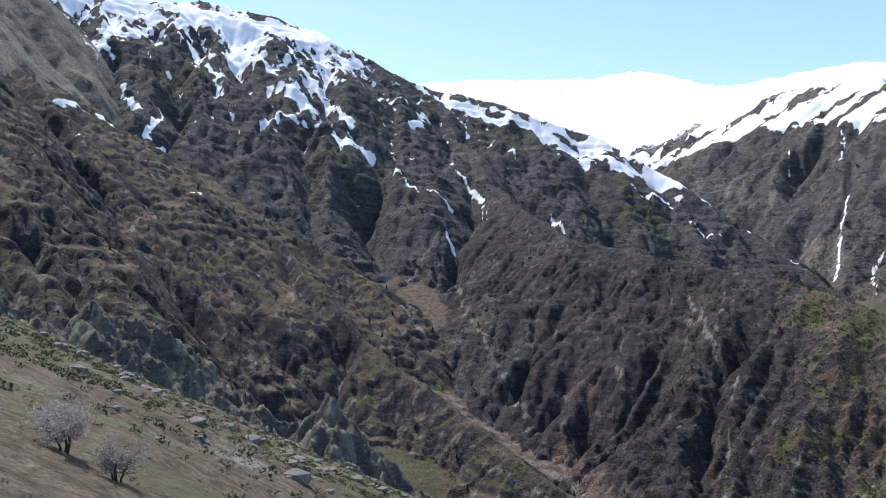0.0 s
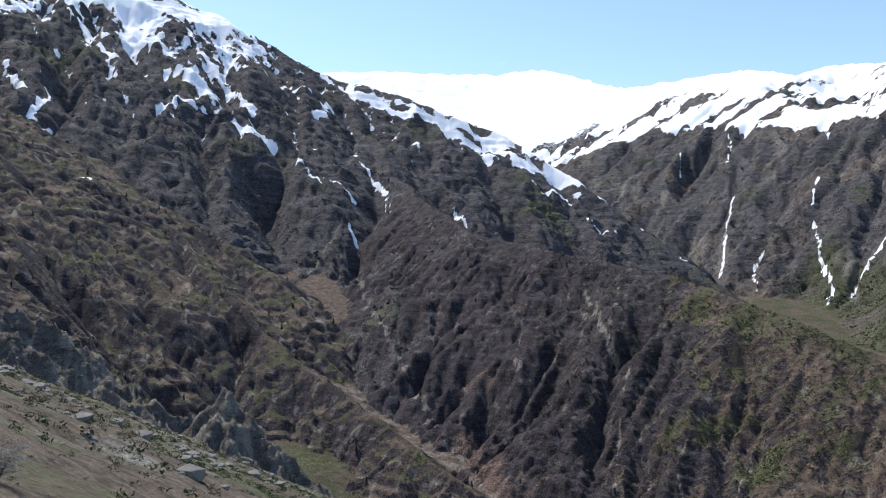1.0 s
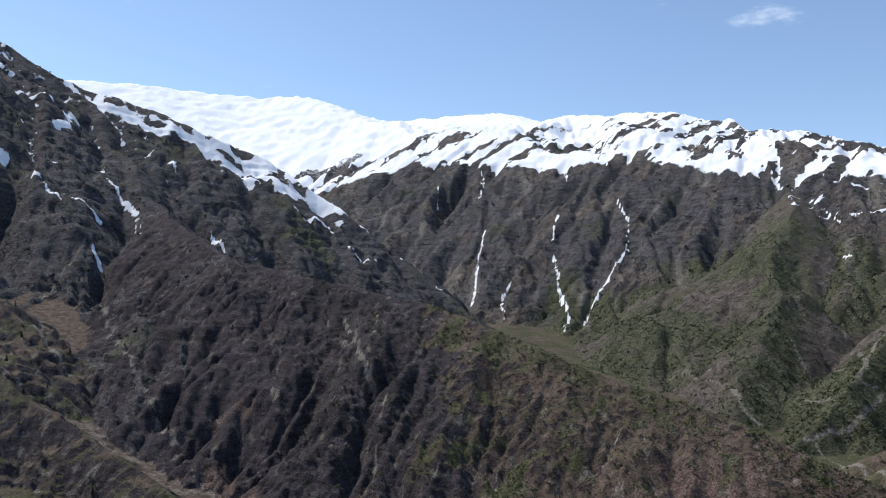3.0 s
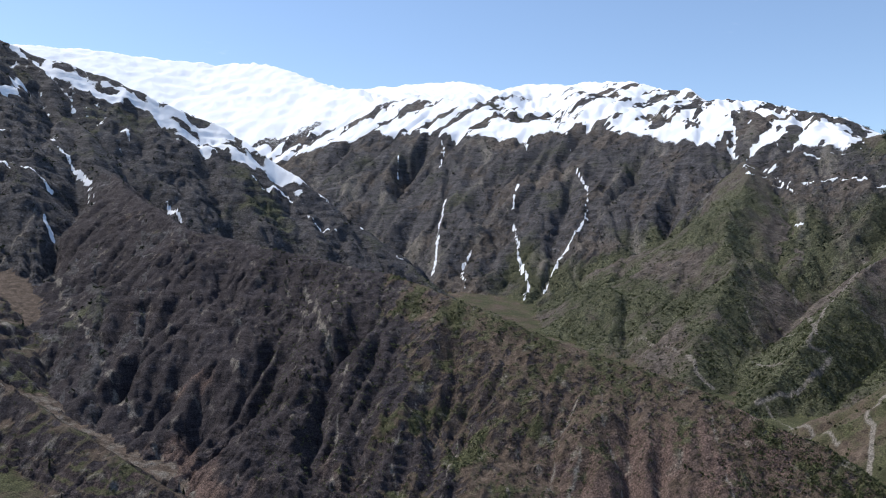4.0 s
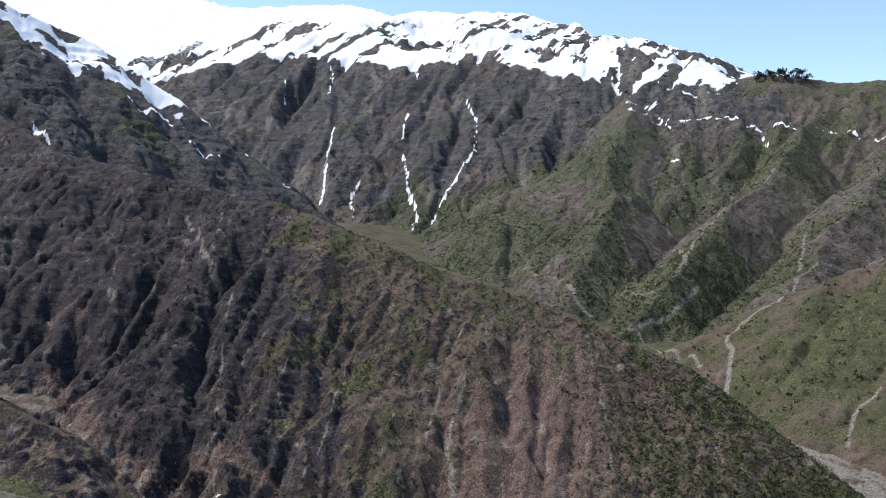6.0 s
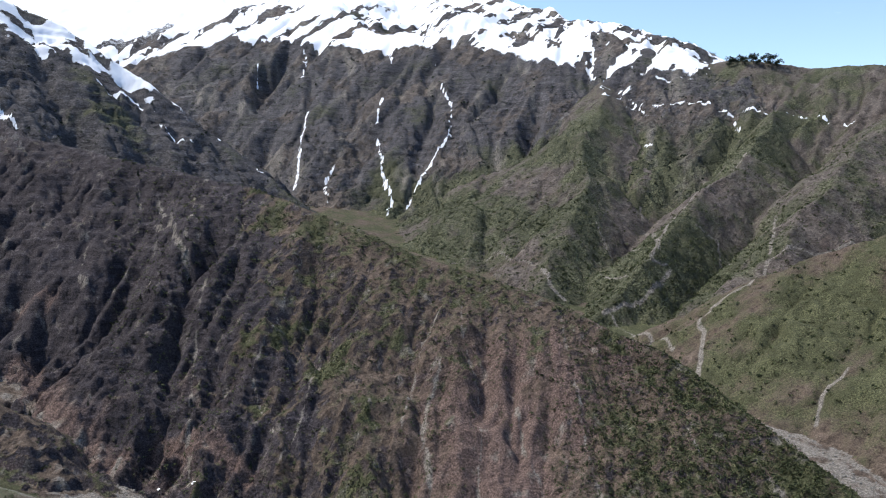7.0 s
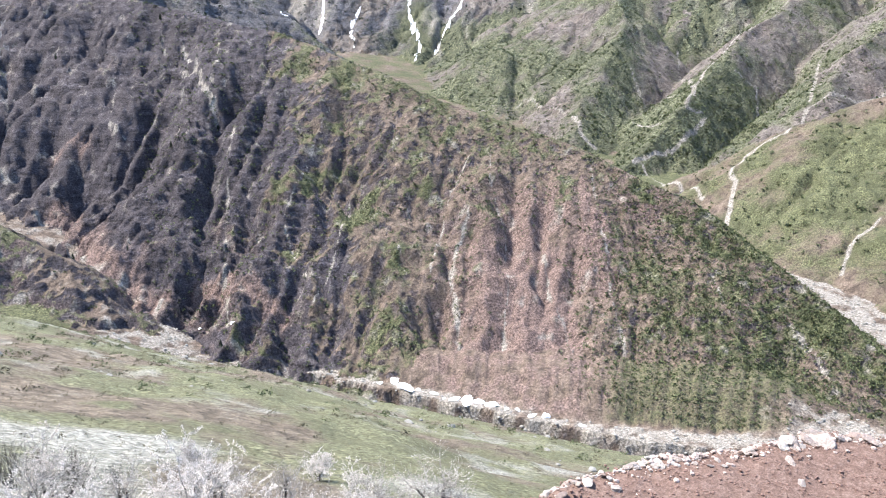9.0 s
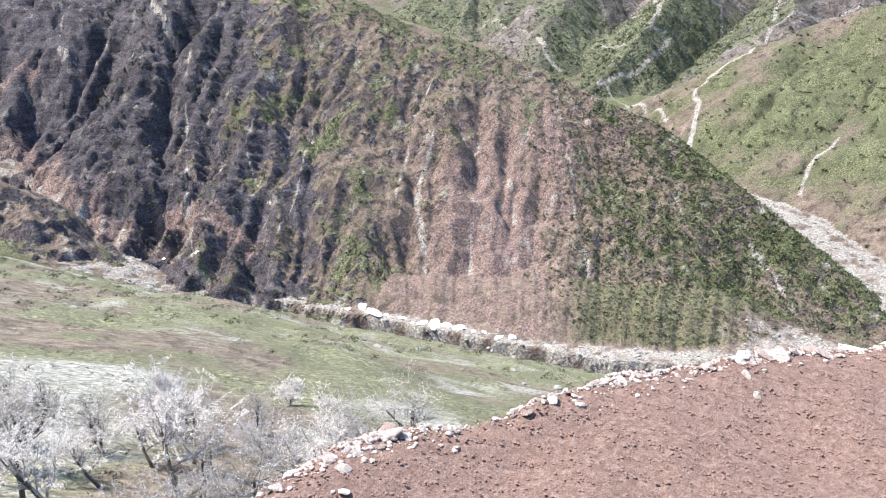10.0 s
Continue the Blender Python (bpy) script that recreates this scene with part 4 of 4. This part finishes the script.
def blossom_tree(seed, height, blossoms, levels=3, spread=0.62, label="", trunks=1, petal=1.0):
    """A small fruit tree: dark crooked trunk, fine limbs and twigs set with pale blossom."""
    rnd = random.Random(seed)
    root = tagged(new("blossom_tree"), label, "tree", "blossoming trees on the slope")
    limbs, twigs = ([], []), []
    for i in range(trunks):
        way = (rnd.gauss(0.15, 0.25), rnd.gauss(0, 0.25), 1.0)
        grow(rnd, limbs, twigs, (0.12 * i, 0.05 * i, -0.3), way, height * 0.50, height * 0.022, 0, levels, spread)
    for name, pieces, sides in (("trunk", limbs[0], 7), ("twig_crown", limbs[1], 4)):
        v, f = [], []
        for a, b, r0, r1 in pieces:
            tube(v, f, a, b, max(r0, 0.006), max(r1, 0.005), sides)
        part(name, v, f, BARK if name == "trunk" else TWIG, root, "" if name == "trunk" else "pale grey tangle of thin twigs")
    v, f = [], []
    for _ in range(blossoms):
        a, b = rnd.choice(twigs)
        c = a.lerp(b, rnd.random()) + Vector((rnd.gauss(0, 0.035), rnd.gauss(0, 0.035), rnd.gauss(0, 0.035)))
        for _ in range(1):
            k = len(v)
            u = Vector((rnd.gauss(0, 1), rnd.gauss(0, 1), rnd.gauss(0, 1))).normalized()
            w = u.orthogonal().normalized()
            r = rnd.uniform(0.011, 0.024) * petal
            v += [tuple(c + u * r), tuple(c + w * r), tuple(c - u * r), tuple(c - w * r)]
            f.append((k, k + 1, k + 2, k + 3))
    part("blossom", v, f, PETAL, root, "small white and pale pink blossoms")
    return root


def twig_shrub(seed, height, stems, label):
    """A leafless shrub: a spray of thin forked stems."""
    rnd = random.Random(seed)
    root = tagged(new("bare_shrub"), label, "shrub", "bare shrubs on the slope")
    v, f = [], []
    for _ in range(stems):
        a = Vector((rnd.gauss(0, 0.25), rnd.gauss(0, 0.25), -0.1))
        d = Vector((rnd.gauss(0, 0.35), rnd.gauss(0, 0.35), 1)).normalized()
        top = a + d * height * rnd.uniform(0.55, 1.0)
        tube(v, f, a, top, 0.012, 0.004, 3)
        for _ in range(5):
            s = a.lerp(top, rnd.uniform(0.35, 0.9))
            e = s + (d + Vector((rnd.gauss(0, 0.5), rnd.gauss(0, 0.5), rnd.gauss(0.2, 0.3)))).normalized() * height * rnd.uniform(0.12, 0.3)
            tube(v, f, s, e, 0.006, 0.002, 3)
    part("stem_spray", v, f, BARK, root)
    v, f = [], []
    for _ in range(stems * 6):
        c = Vector((rnd.gauss(0, 0.4), rnd.gauss(0, 0.4), abs(rnd.gauss(0, 0.25)) * height * 0.6))
        k = len(v)
        u = Vector((rnd.gauss(0, 1), rnd.gauss(0, 1), rnd.gauss(0.6, 1))).normalized() * rnd.uniform(0.04, 0.10)
        w = u.orthogonal().normalized() * 0.02
        v += [tuple(c), tuple(c + w + u * 0.5), tuple(c + u)]
        f.append((k, k + 1, k + 2))
    part("leaves", v, f, SCRUB, root, "sparse yellow-green young leaves")
    return root


def stand(ob, x, y, turn=0.0, sink=0.0):
    ob.matrix_basis = pose(x, y, ground_at(x, y) - sink, 0, 0, turn) @ Matrix.Diagonal((*ob.scale, 1))
    return ob


bushy = stand(blossom_tree(17, 4.6, 5200, spread=0.8, trunks=4, petal=2.6, label="low rounded bush in white blossom on the gravel slope"), -27.6, 58.2)
full = stand(blossom_tree(3, 5.6, 13000, spread=0.68, label="small tree in white blossom with a dark crooked trunk"), 6.8, 22.9)
wide = stand(blossom_tree(8, 6.2, 5200, spread=0.74, trunks=3, label="wide low tree with many bare twigs and few blossoms"), 25.7, 35.9, 40)
thin = stand(blossom_tree(12, 5.2, 900, spread=0.5, label="thin young tree with bare upright branches"), 11.3, 23.2)
for kind_, x, y, turn, size in ((full, 3.2, 20.6, 70, 0.85), (full, 5.4, 18.2, 160, 0.75), (full, 9.3, 20.2, 250, 0.8), (full, 12.8, 21.0, 30, 0.7), (full, 9.2, 29.0, 200, 0.8), (full, 13.5, 30.0, 110, 0.75), (full, 1.8, 27.5, 300, 0.75),
                                (wide, 15.5, 27.5, 130, 0.7), (wide, 19.5, 33.0, 260, 0.75), (thin, 7.6, 19.0, 80, 0.8), (bushy, -22.6, 56.5, 200, 0.9), (bushy, -31.5, 64.0, 90, 0.7), (bushy, 22.5, 47.0, 50, 0.6), (bushy, 13.0, 44.0, 150, 0.6), (full, 17.5, 31.0, 20, 0.6),
                                (full, 8.2, 21.2, 140, 0.6), (full, 10.6, 22.6, 330, 0.62), (wide, 12.6, 25.0, 75, 0.6), (full, 15.0, 24.6, 190, 0.55), (thin, 2.2, 22.6, 240, 0.8), (full, 4.8, 24.8, 45, 0.6),
                                (wide, 6.0, 30.5, 15, 0.62), (wide, 10.8, 33.5, 95, 0.66), (wide, 15.2, 36.0, 215, 0.6), (full, 19.8, 37.5, 320, 0.62), (wide, 3.4, 31.5, 280, 0.6), (full, 12.0, 38.0, 65, 0.6),
                                (wide, 8.6, 25.4, 170, 0.55), (wide, 14.2, 22.6, 310, 0.5), (full, 7.2, 27.4, 12, 0.62), (wide, 17.6, 28.4, 200, 0.5), (full, 1.2, 24.4, 100, 0.75), (thin, 10.0, 18.6, 45, 0.7)):
    copy_thing(kind_, pose(x, y, ground_at(x, y), 0, 0, turn) @ Matrix.Diagonal((size, size, size, 1)))
shrub = stand(twig_shrub(5, 2.4, 46, "leafless grey-brown shrub with thin upright stems"), 5.4, 37.5)
for x, y, turn, size in ((3.6, 38.0, 60, 0.9), (4.6, 35.5, 130, 0.8), (2.4, 36.0, 200, 1.0), (7.4, 38.5, 250, 0.7), (21.0, 34.5, 20, 0.6)):
    copy_thing(shrub, pose(x, y, ground_at(x, y), 0, 0, turn) @ Matrix.Diagonal((size, size, size, 1)))


def lump(name, seed, flat, mat, cuts=2, rough=0.22):
    """A broken stone or block: a rounded lump with flattened, chipped sides."""
    rnd = random.Random(seed)
    bm = bmesh.new()
    bmesh.ops.create_icosphere(bm, subdivisions=cuts, radius=1.0)
    planes = [(Vector((rnd.gauss(0, 1), rnd.gauss(0, 1), rnd.gauss(0, 1))).normalized(), rnd.uniform(0.55, 0.85)) for _ in range(7)]
    for vert in bm.verts:
        p = vert.co * (1 + rnd.uniform(-rough, rough) * 0.5)
        for nrm, far_ in planes:
            over = p.dot(nrm) - far_
            if over > 0:
                p -= nrm * over
        p.z *= flat
        vert.co = p
    me = bpy.data.meshes.new(name)
    bm.to_mesh(me)
    bm.free()
    me.materials.append(mat)
    return me


# pale stones along the rim of the soil bank
rim_rnd = random.Random(31)
stones = [lump("rim_stone", 40 + i, 0.55, RIM_STONE, 2, 0.35) for i in range(5)]
for i in range(290):
    x = rim_rnd.uniform(1.25, 6.4)
    rim_y = 3.0 - 0.062 * (x - 1.3) ** 2
    y = rim_y + (rim_rnd.gauss(0.03, 0.075) if rim_rnd.random() < 0.86 or x < 2.6 else -abs(rim_rnd.gauss(0, 0.2)))
    r = rim_rnd.uniform(0.012, 0.034) * (2.0 if rim_rnd.random() < 0.14 else 1.0)
    ob = tagged(new("rim_stone", rim_rnd.choice(stones)), "pale broken stone on the rim of the soil bank", "stone", "stones along the rim")
    ob.matrix_basis = pose(x, y, ground_at(x, y) + 0.1 * r, rim_rnd.uniform(-25, 25), rim_rnd.uniform(-25, 25), rim_rnd.uniform(0, 360)) @ Matrix.Diagonal((r * rim_rnd.uniform(1.0, 2.2), r, r * 0.8, 1))


def strewn(name, places, low, high, seed, mat, label, category):
    """Loose stones past counting, in one mesh."""
    rnd = random.Random(seed)
    src = [np.array([v.co[:] for v in m.vertices]) for m in (lump("s", seed + i, 0.7, mat, 1) for i in range(3))]
    tri = [[tuple(p.vertices) for p in m.polygons] for m in (lump("s", seed + i, 0.7, mat, 1) for i in range(3))]
    vv, ff, k = [], [], 0
    for x, y, z in places:
        i, r, w = rnd.randrange(3), low + (high - low) * rnd.random() ** 2.5, rnd.uniform(0, 6.28)
        c, s_ = math.cos(w), math.sin(w)
        p = src[i] * r @ np.array([[c, s_, 0], [-s_, c, 0], [0, 0, 1]]) + np.array([x, y, z + 0.15 * r])
        vv.append(p)
        ff += [tuple(a + k for a in t) for t in tri[i]]
        k += len(p)
    me = bpy.data.meshes.new(name)
    me.from_pydata(np.concatenate(vv).tolist(), [], ff)
    me.materials.append(mat)
    return tagged(new(name, me), label, category, kind="stuff")


chips = []
for i in range(2200):
    x = rim_rnd.uniform(1.25, 6.6)
    y = 3.0 - 0.062 * (x - 1.3) ** 2 + rim_rnd.gauss(0.06, 0.09)
    chips.append((x, y, ground_at(x, y)))
strewn("rim_chips", chips, 0.006, 0.024, 65, RIM_STONE, "pale stone chips along the rim of the soil bank", "stones")
spots_ = P3[scatter(26000, IS["bank"] * (RE > 1.6) * (RE < 5.5) * (BEAR > 12))]
strewn("bank_pebbles", spots_ + np.random.default_rng(3).normal(0, 0.03, spots_.shape) * (1, 1, 0), 0.003, 0.013, 60, PEBBLE, "small red-brown stones on the soil bank", "stones")
strewn("river_boulders", P3[scatter(1500, IS["valley"] * (pale > 0.4) * (RE < 700))], 0.3, 1.6, 70, BOULDER, "grey boulders on the gravel of the river bed", "boulders")
strewn("slope_rocks", P3[scatter(900, (IS["near"] | IS["cliff"]) * (RE > 120) * (1 + 2 * (BEAR < 0)) * (0.05 + np.clip(pale, 0, 1)))], 0.2, 1.5, 80, BOULDER, "grey rocks lying on the grass slope", "rocks")

strewn("slope_outcrops", P3[scatter(420, IS["near"] * (RE > 110) * (BEAR < 4) * np.clip(fbm(X, Y, 45, 3, 0.5, 38), 0, 1))], 0.8, 3.2, 84, BOULDER, "grey rock outcrops on the grass slope", "rocks")

# last blocks of avalanche snow on the gravel under the spur
blocks = [lump("snow_block", 90 + i, 0.5, OLD_SNOW, 3, 0.55) for i in range(3)]
for i, (bearing_, beyond, r) in enumerate(((30.4, 17, 2.0), (31.5, 22, 2.8), (32.5, 15, 3.8), (33.4, 16, 1.8), (36.3, 14, 2.6), (37.2, 17, 3.6), (38.1, 18, 4.0), (39.1, 17, 2.8), (42.3, 15, 1.8), (43.4, 18, 2.6), (46.2, 15, 1.5), (24.2, -13, 2.6), (19.6, 4, 2.4), (17.2, 12, 1.2), (34.6, 16, 1.6), (35.4, 13, 1.3), (40.3, 16, 1.4), (41.2, 18, 1.2))):
    a_ = math.radians(bearing_)
    d_ = float(np.interp(bearing_, [18.5, 23.7, 29.7, 36.8, 43.2, 49.6], [542, 492, 459, 435, 417, 408])) + beyond
    x, y = d_ * math.sin(a_), d_ * math.cos(a_)
    ob = tagged(new("snow_block", blocks[i % 3]), "dirty white block of old avalanche snow on gravel", "snow block", "snow blocks by the creek")
    ob.matrix_basis = pose(x, y, ground_at(x, y) + 0.1 * r, 0, 0, 47 * i) @ Matrix.Diagonal((r * (1.1 + 0.5 * (i % 3)), r, r * (0.7 + 0.3 * (i % 2)), 1))


def conifer(seed, height):
    """A dark conifer: tapered trunk and drooping whorls of needle sprays."""
    rnd = random.Random(seed)
    root = tagged(new("conifer"), "dark green conifer on the mountainside", "tree", "conifers")
    v, f = [], []
    tube(v, f, (0, 0, -0.5), (0, 0, height), height * 0.02, height * 0.004, 5)
    part("trunk", v, f, BARK, root)
    v, f = [], []
    for i in range(9):
        z, r = height * (0.12 + 0.85 * i / 9), height * 0.20 * (1 - i / 9.5)
        for j in range(8):
            w = rnd.uniform(0, 6.28)
            k = len(v)
            rr = r * rnd.uniform(0.6, 1.15)
            e = Vector((rr * math.cos(w), rr * math.sin(w), z - 0.25 * rr))
            side = Vector((-math.sin(w), math.cos(w), 0)) * rr * 0.38
            v += [(0, 0, z + 0.10 * height), tuple(e + side), tuple(e - side), tuple(e * 0.9 + Vector((0, 0, -0.12 * rr)))]
            f += [(k, k + 1, k + 3), (k, k + 3, k + 2)]
    part("crown", v, f, NEEDLE, root)
    return root


first = [conifer(s, 1.0) for s in (1, 2, 3)]
tree_rnd = random.Random(77)
places = [(P3[i], tree_rnd.uniform(4, 8)) for i in scatter(170, (IS["rib"] * 1.0 + IS["snow"] * 0.25 * (RE < 1500) + IS["spur"] * 0.25 * (BEAR < 24)) * (snow < 0.3))]
for i, (p, h) in enumerate(places):
    w = h * tree_rnd.uniform(0.8, 1.3)
    m = pose(*(float(c) for c in p), 0, 0, tree_rnd.uniform(0, 360)) @ Matrix.Diagonal((w, w, h, 1))
    if i < 3:
        first[i].matrix_basis = m
    else:
        copy_thing(first[i % 3], m @ Matrix.Diagonal((*(1 / s for s in first[i % 3].scale), 1)))


def round_tree(seed, height):
    """A broad dark tree: short trunk and an uneven crown of leaf sprays."""
    rnd = random.Random(seed)
    root = tagged(new("ridge_tree"), "broad dark tree on the flat top of the green mountain", "tree", "trees on the mountain top")
    v, f = [], []
    tube(v, f, (0, 0, -1), (0, 0, height * 0.6), height * 0.03, height * 0.015, 6)
    part("trunk", v, f, BARK, root)
    v, f = [], []
    puffs = [(Vector((rnd.gauss(0, 0.28), rnd.gauss(0, 0.28), rnd.uniform(0.35, 0.85))) * height, height * rnd.uniform(0.14, 0.24)) for _ in range(9)]
    for _ in range(420):
        c, r = rnd.choice(puffs)
        o = Vector((rnd.gauss(0, 1), rnd.gauss(0, 1), rnd.gauss(0, 1))).normalized() * r * rnd.uniform(0.5, 1.0)
        k = len(v)
        for _ in range(3):
            v.append(tuple(c + o + Vector((rnd.gauss(0, 1), rnd.gauss(0, 1), rnd.gauss(0, 1))) * height * 0.045))
        f.append((k, k + 1, k + 2))
    part("crown", v, f, NEEDLE, root)
    return root


broad = round_tree(4, 24.0)
ridge_rnd = random.Random(9)
for i in range(12):
    a_, d_ = math.radians(56.3 + 0.27 * i + ridge_rnd.uniform(-0.1, 0.1)), 1925 + ridge_rnd.uniform(-15, 15)
    x, y, k = d_ * math.sin(a_), d_ * math.cos(a_), ridge_rnd.uniform(0.6, 1.15)
    m = pose(x, y, ground_at(x, y), 0, 0, ridge_rnd.uniform(0, 360)) @ Matrix.Diagonal((k, k, k, 1))
    if i:
        copy_thing(broad, m)
    else:
        first_place = m
broad.matrix_basis = first_place
